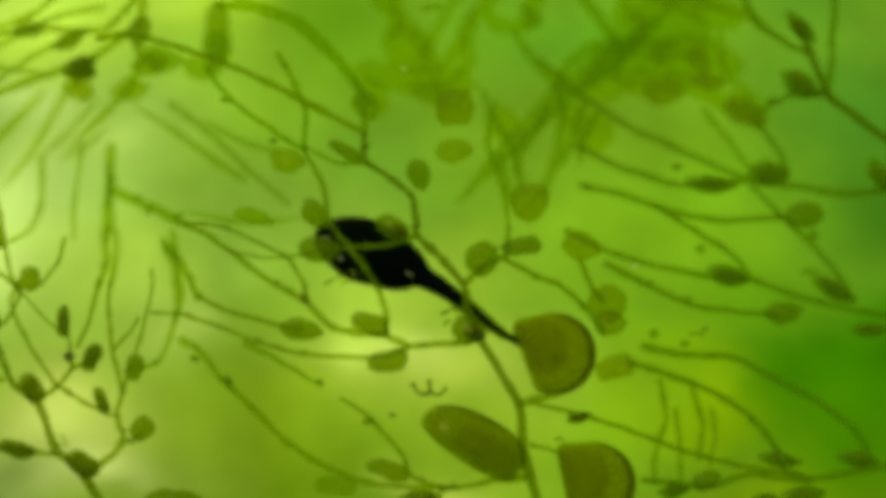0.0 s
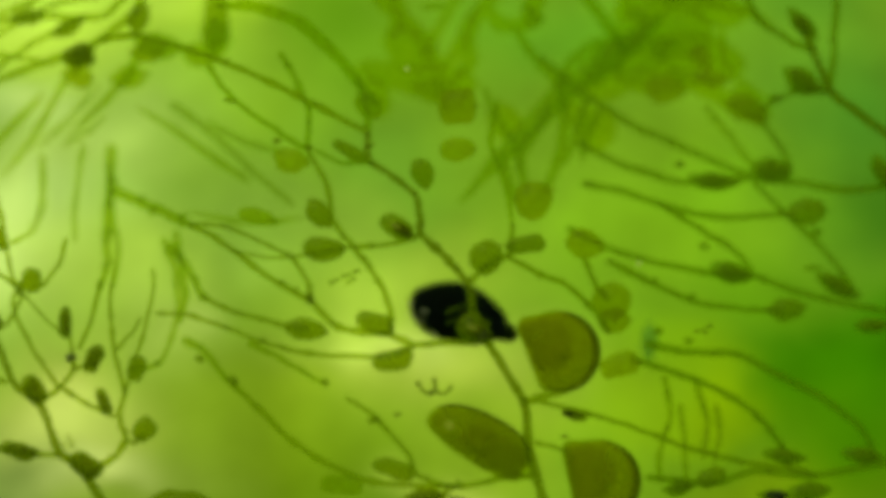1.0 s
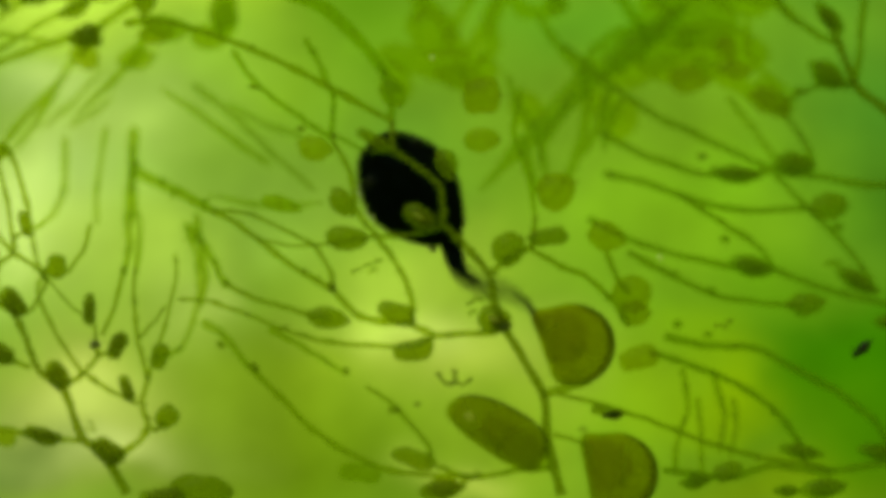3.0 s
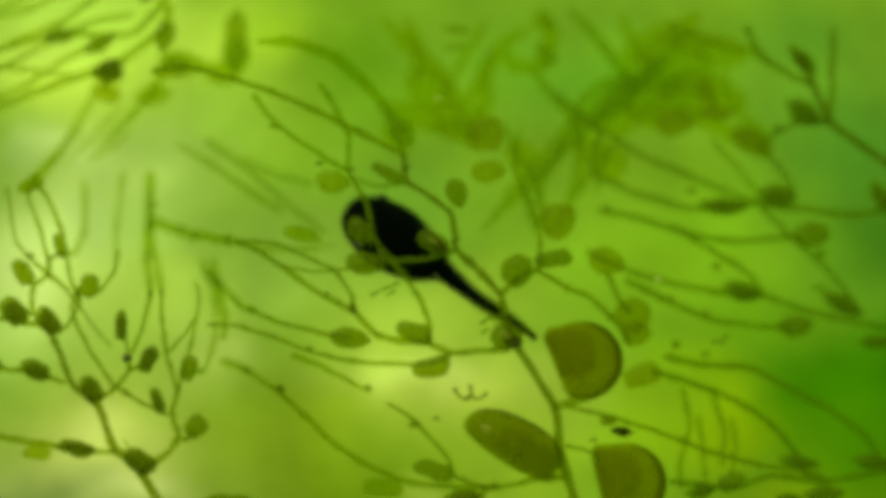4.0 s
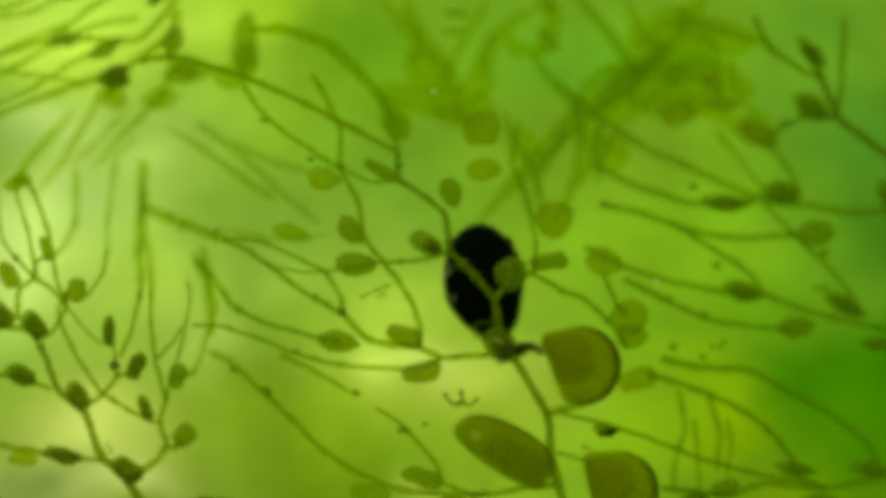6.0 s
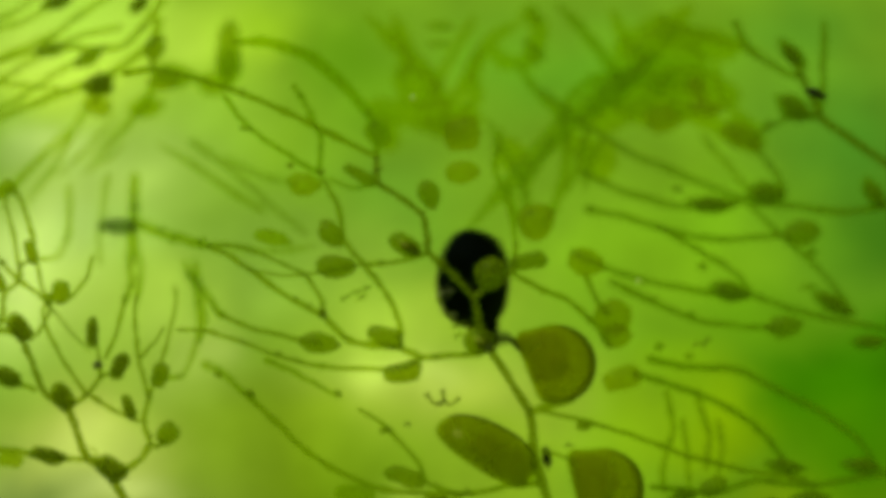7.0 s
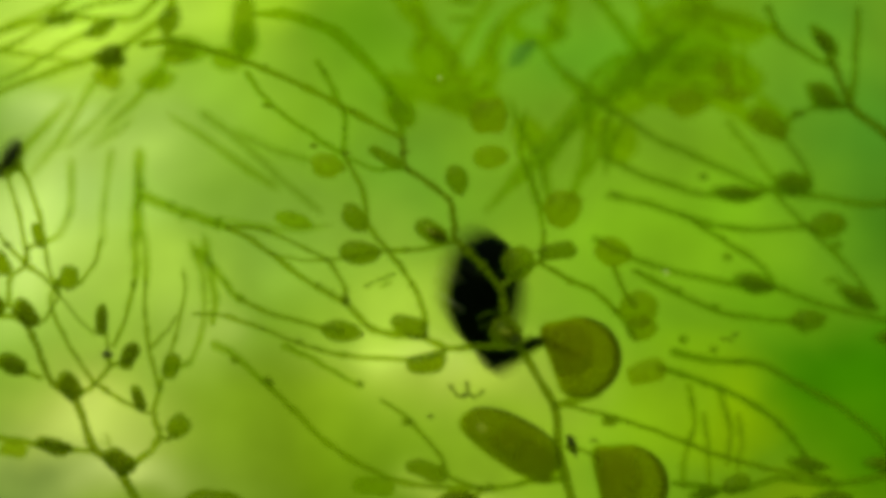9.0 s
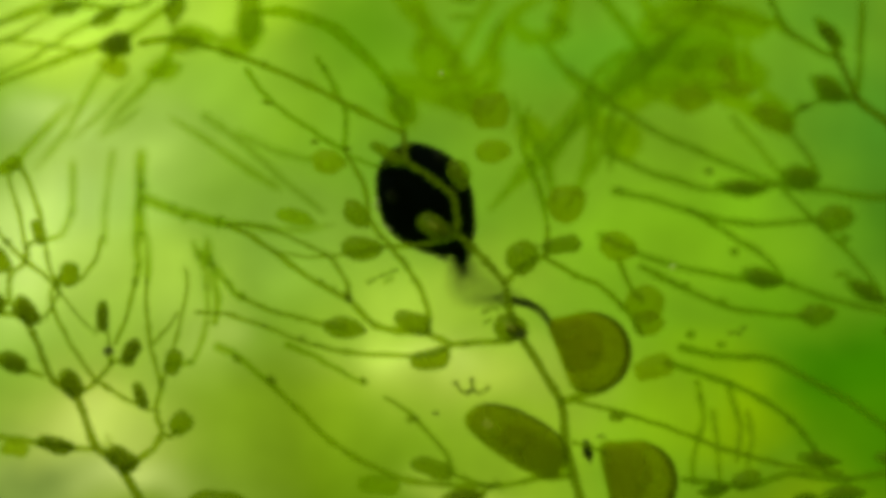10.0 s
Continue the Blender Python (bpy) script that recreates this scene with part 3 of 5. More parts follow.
twig(main, "filament", [(-9.76, -0.4, -2.28), (-11.13, 5.5, -1.9), (-13.14, 12.22, -0.53), (-14.6, 14.34, 0.7)], 0.18, 0.29, strand_tissue)
twig(main, "branch", [(7.16, -0.42, -11.78), (5.42, -0.66, -11.88), (3.34, -1.02, -12.16), (1.32, -1.25, -11.57), (0.7, -1.16, -10.32), (-1.08, -1.26, -8.35), (-2.44, -1.34, -7.44)], 0.17, 0.11, tissue)
twig(main, "branch", [(3.34, -1.13, -12.12), (-1.09, -1.53, -11.8), (-4.8, -1.2, -9.97), (-6.88, -0.8, -8.06), (-8.73, -0.4, -6.45)], 0.15, 0.15, tissue)
twig(main, "filament", [(-8.57, -0.4, -6.6), (-11.29, 8.48, -5.8), (-13.14, 11.63, -5.3)], 0.18, 0.29, strand_tissue)
twig(main, "filament", [(3.34, -1.13, -12.12), (2.19, -1.38, -12.56), (1.35, -1.58, -13.01)], 0.11, 0.09, tissue)
twig(main, "filament", [(-1.19, 1.17, 6.33), (-1.58, 7.3, 8.24), (-2.35, 13.46, 11.13)], 0.17, 0.21, strand_tissue)
twig(main, "filament", [(-4.43, 0.58, 5.43), (-4.41, 1.69, 7.76), (-5.46, 2.62, 9.9), (-6.12, 3.49, 11.03)], 0.16, 0.18, strand_tissue)
twig(main, "filament", [(-1.03, -0.06, 4.65), (-2.8, 3.77, 4.94), (-4.67, 8.27, 6.04)], 0.13, 0.13, strand_tissue)
twig(main, "filament", [(7.42, -0.22, -10.08), (8.67, -0.05, -10.45), (9.43, 0.05, -10.75)], 0.11, 0.11, tissue)

# the central plant: traps and bladders
holding_trap = trap(main, (8.78, 0.87, -5.44), 2.18, 2.18, 0)
pod(main, (4.34, -0.8, -10.04), 2.92, 1.52, 32)
trap(main, (10.82, 0.44, -12.25), 2.16, 2.16, -8)
bladder(main, (0.02, -1.13, -5.6), 1.01, 0.58, -8)
bladder(main, (-4.32, -1.77, -3.93), 1.03, 0.54, 10)
bladder(main, (-0.85, -1.14, -3.69), 0.98, 0.55, 22)
bladder(main, (-3.42, -1.24, 0.15), 1.01, 0.61, 4)
bladder(main, (-3.77, -0.03, 1.98), 0.88, 0.53, 50)
bladder(main, (-6.94, 0.15, 1.87), 1.01, 0.41, 16, far_tissue)
bladder(main, (0.04, -1.63, -11.1), 1.09, 0.49, 22)
bladder(main, (4.96, 0.14, -0.34), 0.88, 0.83, -40)
bladder(main, (7.09, 0.6, 0.3), 1.07, 0.5, -6)
glint_bladder(main, (4.25, -0.48, -4.06), 0.87, 0.7, 20)
glint_bladder(main, (0.32, -0.64, 1.24), 0.88, 0.56, 30)
bladder(main, (1.67, -0.04, 4.04), 0.79, 0.56, 72)
bladder(main, (3.6, 1.6, 5.43), 0.9, 0.63, 0, yellow_tissue)
bladder(main, (-2.2, 0.97, 5.34), 0.96, 0.36, 32)
bladder(main, (-5.27, 0.75, 4.82), 0.9, 0.6, 10, yellow_tissue)
bladder(main, (-1.24, 4.16, 8.14), 0.82, 0.69, 60, far_tissue)
bladder(main, (12.35, 4.83, -2.98), 1.01, 1.05, 80, far_sack_tissue)
bladder(main, (12.49, 4.75, -4.06), 0.85, 0.7, 0, far_sack_tissue)
bladder(main, (12.63, 4.13, -6.51), 1.14, 0.69, -12, far_sack_tissue)
bladder(main, (10.8, 4.46, 0.29), 1.04, 0.79, 20, far_sack_tissue)
bladder(main, (7.98, 4.95, 2.82), 1.08, 1.02, -30, far_sack_tissue)
bladder(main, (3.71, 5.44, 8.21), 1.09, 1.09, 0, far_sack_tissue)
bladder(main, (-2.72, -0.4, -12.09), 1.06, 0.52, 5, far_tissue)
bladder(main, (-11, -0.4, -13.11), 1.53, 0.82, 5)
bladder(main, (-12.85, -1.2, -13.21), 1.16, 0.46, -5, bladder_tissue, dark_tissue)
bladder(main, (1.59, -1.32, -12.76), 1.15, 0.52, -8, bladder_tissue, dark_tissue)
knot(main, (9.82, 0.26, -8.81), 0.47, 0.35, 10)
knot(main, (-1.07, -1.48, -8.68), 0.26, 0.17, 40)
knot(main, (-4.16, -1.61, -2.46), 0.26, 0.23, 40)
knot(main, (-6.48, -2.2, -4.41), 0.23, 0.14, 10)
knot(main, (-8.4, -2.2, -3.74), 0.2, 0.14, 10)
knot(main, (-8.07, -1.2, -6.61), 0.26, 0.21, 60)

# the plant beside it with upright filaments
twig(left, "stem", [(-14.83, -0.7, -13.04), (-15.7, -0.7, -11.56), (-16.56, -0.7, -10.66), (-17.29, -0.7, -9.92), (-17.84, -0.7, -8.34), (-18.22, -0.7, -7.61), (-19.45, -0.7, -6.56), (-19.97, -0.7, -5.24), (-20.55, -0.7, -3.94), (-21.45, -0.7, -2.9)], 0.26, 0.15, stem_tissue)
twig(left, "branch", [(-15.61, -0.7, -11.26), (-14.28, -0.7, -10.35), (-13.78, -0.7, -9.52), (-14.1, -0.7, -8.38), (-13.78, -0.7, -7.07)], 0.2, 0.14, tissue)
twig(left, "filament", [(-13.78, -0.7, -7.07), (-14.51, 0.3, -5.33), (-14.98, 1.3, -3.24), (-15.18, 2.3, -1.41)], 0.14, 0.11, tissue)
twig(left, "filament", [(-15.5, 3.92, -1.74), (-17.69, 14.17, 0.36), (-18.23, 15.06, 2.28), (-18.73, 16.32, 5.07)], 0.16, 0.23, strand_tissue)
twig(left, "branch", [(-17.9, -0.7, -7.34), (-17.06, -0.7, -6.8), (-16.39, -0.7, -5.95), (-15.32, -0.7, -5.54)], 0.14, 0.13, tissue)
twig(left, "filament", [(-17.09, -0.7, -6.87), (-18.08, -0.7, -5.44), (-18.93, -0.7, -3.97), (-19.47, -0.7, -2.5), (-19.03, -0.7, -1.33)], 0.13, 0.1, tissue)
twig(left, "filament", [(-16.39, -0.7, -5.95), (-16.51, -0.7, -4.6), (-16.82, -0.7, -2.68)], 0.11, 0.08, tissue)
twig(left, "branch", [(-17.06, -0.7, -6.8), (-15.8, -0.7, -7.65), (-14.21, -0.7, -8.4)], 0.13, 0.11, tissue)
twig(left, "branch", [(-24.9, -0.7, -8.89), (-22.92, -0.7, -9.4), (-20.82, -0.7, -9.79), (-19.01, -0.7, -10.03), (-18.14, -0.7, -10.22), (-17.06, -0.7, -10.3)], 0.2, 0.14, tissue)
twig(left, "filament", [(-13.78, -0.7, -7.07), (-13.57, 2.3, -4.57), (-13.56, 5.3, -2.13), (-14.26, 8.3, -0.81)], 0.12, 0.09, tissue)
twig(left, "filament", [(-13.21, -0.7, -6.04), (-13.74, 8.2, -6.27), (-13.61, 12.2, -4.06), (-13.95, 13.49, -1.2), (-14.95, 14.51, 1.06)], 0.16, 0.19, strand_tissue)
twig(left, "filament", [(-17.94, -0.7, -1.58), (-17.7, 1.3, -0.56), (-17.85, 3.3, 0.94)], 0.12, 0.12, tissue)
twig(left, "filament", [(-20.5, 14.41, 0.86), (-20.8, 15.5, 3.25), (-20.66, 17.35, 7.37)], 0.13, 0.19, strand_tissue)
twig(left, "filament", [(-16.65, 1.3, -5), (-16.17, 2.3, -3.18), (-16, 3.3, -1.34)], 0.13, 0.15, tissue)
twig(left, "filament", [(-16.16, 3.92, -1.82), (-17.94, 12.56, -0.3), (-18.57, 14.77, 1.64), (-18.68, 16.2, 4.83), (-18.81, 17.31, 7.3)], 0.19, 0.36, strand_tissue)
twig(left, "filament", [(-20.38, 2.02, 0.66), (-23.29, 14.62, 1.53), (-22.87, 15.44, 3.13), (-23.28, 17.02, 6.64)], 0.13, 0.22, strand_tissue)
twig(left, "filament", [(-19.76, -0.7, 0.41), (-19.49, -0.7, -0.99), (-19.06, -0.7, -2.22), (-19.82, -0.7, -3.66)], 0.11, 0.11, tissue)
twig(left, "filament", [(-20.74, -0.7, -0.61), (-20.44, 1.5, -1.3), (-20.25, 3.8, -2.3), (-19.71, 6.1, -3.8), (-19.39, 8.3, -4.73)], 0.12, 0.08, tissue)
twig(left, "filament", [(-21.52, -0.7, -2.89), (-21.61, -0.7, -1.65), (-21.33, -0.7, -1.11), (-20.74, -0.7, -0.61), (-20.66, -0.7, 0.18), (-19.88, -0.7, 0.61)], 0.14, 0.11, tissue)
twig(left, "filament", [(-20.74, -0.7, -0.61), (-22.32, 1.3, 0.43), (-23.72, 3.3, 1.52), (-24.63, 5.3, 3.33), (-25.52, 7.3, 5.23)], 0.12, 0.09, tissue)
twig(left, "filament", [(-20.73, -0.7, 0.02), (-22.03, 2.3, 2.08), (-23.54, 5.3, 3.98), (-24.55, 8.3, 5.1)], 0.12, 0.12, tissue)
twig(left, "filament", [(-19.88, -0.7, 1.4), (-21.39, 2.3, 3.37), (-22.9, 5.3, 4.81), (-24.63, 8.3, 5.28)], 0.12, 0.15, tissue)
twig(left, "filament", [(-25.84, 12.3, 5.51), (-26.23, 18.3, 8.08), (-25.23, 24.3, 11.67)], 0.23, 0.3, soft_tissue)
twig(left, "filament", [(-24.63, -0.7, -2.82), (-22.74, -0.7, -3.08), (-21.3, -0.7, -3.34), (-20.61, -0.7, -3.7)], 0.17, 0.17, tissue)
twig(left, "filament", [(-24.71, -0.7, -5.16), (-22.76, -0.7, -5.74), (-21.44, -0.7, -5.97), (-19.77, -0.7, -6.54)], 0.17, 0.14, tissue)
twig(left, "filament", [(-13.78, -0.7, -9.52), (-13.39, -0.7, -9.68), (-12.85, -0.7, -9.27)], 0.14, 0.11, tissue)
twig(left, "filament", [(-14.26, -0.7, -4.97), (-13.43, -0.7, -4.09), (-12.91, -0.7, -3.21)], 0.11, 0.07, tissue)
bladder(left, (-18.51, -0.7, -1.29), 0.65, 0.53, 100)
bladder(left, (-16.81, -0.7, -3.47), 0.81, 0.34, 92, bladder_tissue, dark_tissue)
bladder(left, (-15.38, -0.7, -5.38), 0.76, 0.45, -62, bladder_tissue, dark_tissue)
bladder(left, (-13.2, -0.7, -5.89), 0.68, 0.48, -70)
bladder(left, (-14.89, -0.7, -7.55), 0.73, 0.33, 72, bladder_tissue, dark_tissue)
bladder(left, (-12.83, -0.7, -9.04), 0.65, 0.59, -40)
bladder(left, (-18.42, -0.7, -6.88), 0.84, 0.53, 62, bladder_tissue, dark_tissue)
bladder(left, (-19.27, -0.7, -10.03), 0.98, 0.45, 18, bladder_tissue, dark_tissue)
bladder(left, (-21.44, -0.3, -10.29), 0.76, 0.37, 10, far_tissue)
bladder(left, (-15.8, -0.9, -10.79), 0.92, 0.61, 40, bladder_tissue, dark_tissue)
bladder(left, (-20.07, -0.7, 0.93), 0.7, 0.34, 75)
bladder(left, (-22.08, -0.7, -0.48), 0.81, 0.48, 62)
bladder(left, (-20.67, -0.7, -3.11), 0.92, 0.48, 58, bladder_tissue, dark_tissue)
bladder(left, (-22.56, -0.7, -2.59), 0.87, 0.64, 50, bladder_tissue, dark_tissue)
bladder(left, (-21.44, -0.7, -5.77), 0.81, 0.51, 32, bladder_tissue, dark_tissue)
bladder(left, (-24.07, -0.7, -5.5), 0.81, 0.59, 10, bladder_tissue, dark_tissue)
bladder(left, (-22.57, 2.3, 4.68), 0.74, 0.45, -30, bright_tissue)
knot(left, (-16.36, -1.3, -5.25), 0.29, 0.29, 0, debris_dark)
knot(left, (-21.66, -0.7, 0.42), 0.27, 0.18, 0)

# faint filaments behind the branches
twig(main, "filament", [(-6.79, 30.4, -8.13), (-7.81, 32.35, -13.53), (-6.85, 34.3, -19.08)], 0.28, 0.24, haze_tissue)
twig(main, "filament", [(-9.28, 14.8, 4.5), (-11.16, 15.71, 5.73), (-13.94, 16.49, 7.73), (-17.19, 17.4, 9.81)], 0.21, 0.21, soft_tissue)
twig(main, "filament", [(-13.22, 14, 2.6), (-9.2, 14, 1.92), (-5.65, 14.43, 2.21)], 0.16, 0.13, soft_tissue)
twig(main, "filament", [(10.45, 2.72, -0.43), (11.1, 2.9, -1.88), (11.93, 3.14, -2.91)], 0.15, 0.15, tissue)

# the plant that sways above
twig(upper, "branch", [(-15.7, 13.8, 17.17), (-16.16, 13.8, 15.55), (-18.68, 13.8, 13.54), (-21.61, 13.8, 12.35), (-25.66, 13.8, 10.86), (-30.04, 13.8, 8.9)], 0.30, 0.23, bright_tissue)
twig(upper, "branch", [(-15.27, 13.8, 18.59), (-16.99, 13.8, 16.32), (-18.45, 13.8, 15.16), (-21.55, 13.8, 15.17), (-24.17, 13.8, 14.99), (-28.2, 13.8, 13.84)], 0.23, 0.19, bright_tissue)
twig(upper, "branch", [(-19.34, 13.8, 15.19), (-22.86, 14.43, 13.62), (-25.68, 14.97, 11.98), (-29.6, 15.6, 10.41)], 0.19, 0.17, bright_tissue)
twig(upper, "branch", [(-27.12, 13.8, 13.02), (-25.3, 13.8, 12.87), (-23.45, 13.8, 12.59), (-21.67, 13.8, 12.28)], 0.17, 0.13, bright_tissue)
twig(upper, "branch", [(-19.09, 14.7, 18.99), (-21.37, 14.7, 17.55), (-23.29, 14.7, 16.17), (-25.93, 14.7, 15.15), (-29.62, 14.7, 13.27)], 0.19, 0.19, bright_tissue)
twig(upper, "branch", [(-18.62, 15.6, 16.98), (-22.01, 15.6, 16.25), (-26.22, 15.6, 13.98), (-29.95, 15.6, 12.29)], 0.19, 0.19, bright_tissue)
twig(upper, "branch", [(-18.88, 14.7, 13.7), (-20.0, 14.7, 12.48), (-20.37, 14.7, 11.55)], 0.19, 0.19, bright_tissue)
bladder(upper, (-23.25, 14.7, 15.34), 1.09, 0.47, -8)
bladder(upper, (-20.44, 13.8, 14.44), 1.00, 0.47, -26)
bladder(upper, (-16.02, 13.8, 15.0), 1.08, 0.57, 108)
bladder(upper, (-19.85, 13.8, 12.63), 1.00, 0.86, -20, bladder_tissue, dark_tissue)
bladder(upper, (-20.4, 15.6, 11.59), 0.95, 0.73, 10, yellow_tissue)
bladder(upper, (-15.77, 15.6, 13.24), 1.10, 0.70, -10, yellow_tissue)
bladder(upper, (-17.82, 19.2, 12.07), 1.30, 0.73, -10, far_tissue)
bladder(upper, (-11.97, 19.2, 16.09), 2.00, 0.99, 88, tissue)
bladder(upper, (-12.84, 18.3, 13.41), 1.14, 0.83, 10, far_tissue)

twig(upper, "filament", [(-21.56, 18.0, 12.11), (-22.71, 18.33, 10.48), (-24.52, 18.67, 7.59), (-26.54, 19.0, 5.19)], 0.24, 0.19, soft_tissue)
twig(upper, "filament", [(-16.6, 17.0, 14.06), (-17.57, 17.67, 11.96), (-19.82, 18.33, 9.91), (-22.18, 19.0, 7.86)], 0.36, 0.19, soft_tissue)
twig(upper, "filament", [(-19.09, 18.0, 9.36), (-20.82, 18.5, 8.17), (-22.56, 19.0, 7.31)], 0.17, 0.12, soft_tissue)
twig(upper, "filament", [(-19.71, 19.0, 11.56), (-22.62, 19.5, 8.77), (-24.51, 20.0, 7.31)], 0.17, 0.15, soft_tissue)
bladder(upper, (-15.17, 16.0, 13.63), 1.60, 0.76, 8, strand_tissue)
bladder(upper, (-11.53, 17.0, 14.4), 0.77, 1.31, 0, soft_tissue)

# the thicket of shoots behind
twig(thicket, "filament", [(-2.54, 19.0, 18.93), (-0.76, 18.6, 17.07), (1.2, 18.2, 15.03), (2.56, 17.8, 12.81), (3.12, 17.4, 10.8), (3.41, 17.0, 9.2)], 0.59, 0.54, haze_tissue)
twig(thicket, "filament", [(-2.76, 23.0, 13.18), (0.05, 22.67, 12.39), (2.93, 22.33, 11.94), (5.88, 22.0, 11.74)], 0.99, 1.31, haze_tissue)
bladder(thicket, (0.97, 23.0, 14.52), 1.86, 1.74, 20, haze_tissue)
bladder(thicket, (-1.51, 22.0, 10.9), 1.55, 0.98, 65, haze_tissue)
bladder(thicket, (2.92, 22.0, 11.2), 1.84, 0.98, 10, haze_tissue)
twig(thicket, "filament", [(3.24, 20.0, 12.55), (4.8, 20.5, 14.45), (5.82, 21.0, 16.58), (7.21, 21.5, 18.0), (8.91, 22.0, 18.94)], 0.68, 0.41, haze_tissue)
twig(thicket, "filament", [(3.94, 22.0, 11.82), (5.33, 22.33, 13.52), (4.94, 22.67, 15.65), (6.09, 23.0, 17.59)], 0.61, 0.46, haze_tissue)
twig(thicket, "filament", [(8.6, 21.0, 19.45), (10.15, 21.0, 18.24), (9.41, 21.0, 16.39), (9.73, 21.0, 15.37)], 0.69, 0.61, haze_tissue)
twig(thicket, "filament", [(6.71, 23.0, 17.39), (7.5, 22.5, 16.05), (9.93, 22.0, 15.88)], 0.46, 0.70, haze_tissue)
twig(thicket, "filament", [(7.97, 17.0, 14.84), (9.24, 16.33, 12.68), (10.69, 15.67, 10.98), (12.88, 15.0, 9.45)], 0.29, 0.32, soft_tissue)
twig(thicket, "filament", [(4.21, 15.0, 3.12), (6.11, 16.0, 5.18), (8.14, 17.0, 7.27), (10.42, 18.0, 9.64), (12.76, 19.0, 11.76), (15.76, 20.0, 13.93), (18.84, 21.0, 16.24)], 0.41, 1.13, soft_tissue)
twig(thicket, "filament", [(11.04, 18.0, 19.19), (12.92, 18.67, 17.36), (14.63, 19.33, 15.3), (16.16, 20.0, 13.2)], 0.35, 0.48, soft_tissue)
bladder(thicket, (16.36, 21.0, 12.95), 3.44, 1.70, -28, haze_tissue)
bladder(thicket, (19.48, 22.0, 15.1), 2.86, 1.96, -15, haze_tissue)
bladder(thicket, (21.55, 22.0, 13.53), 3.07, 1.72, 10, haze_tissue)
bladder(thicket, (17.98, 20.0, 11.59), 2.80, 0.88, 8, haze_tissue)
bladder(thicket, (21.73, 21.0, 16.99), 3.03, 1.13, 12, haze_tissue)
bladder(thicket, (18.03, 23.0, 17.66), 2.48, 1.32, -25, haze_tissue)
twig(thicket, "filament", [(12.91, 20.0, 11.17), (15.04, 20.5, 13.28), (16.78, 21.0, 15.61), (19.38, 21.5, 17.99), (21.59, 22.0, 19.97)], 1.20, 0.82, haze_tissue)
twig(thicket, "filament", [(17.98, 18.0, 18.24), (20.1, 17.75, 17.02), (22.41, 17.5, 16.19), (24.32, 17.25, 15.56), (26.01, 17.0, 14.03)], 0.59, 0.27, haze_tissue)
twig(thicket, "filament", [(18.77, 19.0, 12.34), (21.41, 18.33, 10.78), (23.21, 17.67, 9.32), (24.39, 17.0, 8.15)], 0.87, 0.39, haze_tissue)
bladder(thicket, (24.03, 18.0, 9.68), 1.56, 0.86, 40, haze_tissue)
twig(thicket, "filament", [(11.15, 19.0, 11.11), (11.88, 19.0, 12.63), (13.36, 19.0, 13.91), (14.57, 19.0, 14.32)], 0.30, 0.40, soft_tissue)
twig(thicket, "filament", [(10.88, 17.0, 11.16), (11.3, 16.75, 9.19), (10.99, 16.5, 6.84), (10.36, 16.25, 4.89), (9.36, 16.0, 3.04)], 0.42, 0.30, soft_tissue)
twig(thicket, "filament", [(5.97, 18.0, 11.08), (6.84, 17.67, 8.89), (7.98, 17.33, 6.91), (8.33, 17.0, 4.94)], 0.29, 0.25, soft_tissue)
twig(thicket, "filament", [(6.96, 16.0, 6.79), (7.45, 16.0, 4.88), (8.02, 16.0, 2.96)], 0.27, 0.23, soft_tissue)
twig(thicket, "filament", [(12.82, 17.0, 10.19), (12.04, 16.5, 7.61), (11.03, 16.0, 5.45)], 0.39, 0.27, soft_tissue)
twig(thicket, "filament", [(10.48, 17.0, 9.8), (9.46, 16.67, 8.01), (8.26, 16.33, 6.05), (8.71, 16.0, 3.54)], 0.42, 0.30, soft_tissue)
twig(thicket, "filament", [(13.97, 18.0, 9.53), (12.9, 17.5, 7.71), (12.42, 17.0, 5.72)], 0.31, 0.23, soft_tissue)
twig(thicket, "filament", [(22.42, 19.0, 15.48), (22.51, 18.67, 13.02), (23.41, 18.33, 11.38), (25.78, 18.0, 9.68)], 0.36, 0.23, haze_tissue)
twig(thicket, "filament", [(15.54, 22.0, 19.73), (16.57, 22.0, 17.24), (18.23, 22.0, 15.59)], 0.45, 0.53, haze_tissue)
bladder(thicket, (13.51, 20.0, 8.67), 1.80, 1.36, 30, haze_tissue)
bladder(thicket, (7.73, 20.0, 8.66), 1.52, 1.04, 50, haze_tissue)
twig(thicket, "filament", [(-0.77, 23.0, 20.05), (0.27, 23.0, 17.35), (-0.15, 23.0, 14.85)], 0.46, 0.62, haze_tissue)
twig(thicket, "filament", [(1.71, 23.0, 13.61), (4.03, 23.5, 17.47), (5.54, 24.0, 20.11)], 0.41, 0.38, haze_tissue)
twig(main, "filament", [(-9.89, 4.71, 13.82), (-7.95, 5.46, 13.99), (-5.36, 6.45, 13.25), (-2.99, 7.13, 11.14), (-0.91, 7.55, 8.42)], 0.32, 0.42, soft_tissue)

# the plant with long arching leaves
twig(right, "stem", [(25.37, 12, 14.29), (26.34, 12, 12.42), (27.42, 12, 9.82), (29.12, 12, 8.45), (32.08, 12, 6.3)], 0.25, 0.29, stem_tissue)
twig(right, "branch", [(21.98, 12, 16.26), (23.04, 12, 14.24), (25.04, 12, 12.87), (26.34, 12, 12.35)], 0.25, 0.21, arch_tissue)
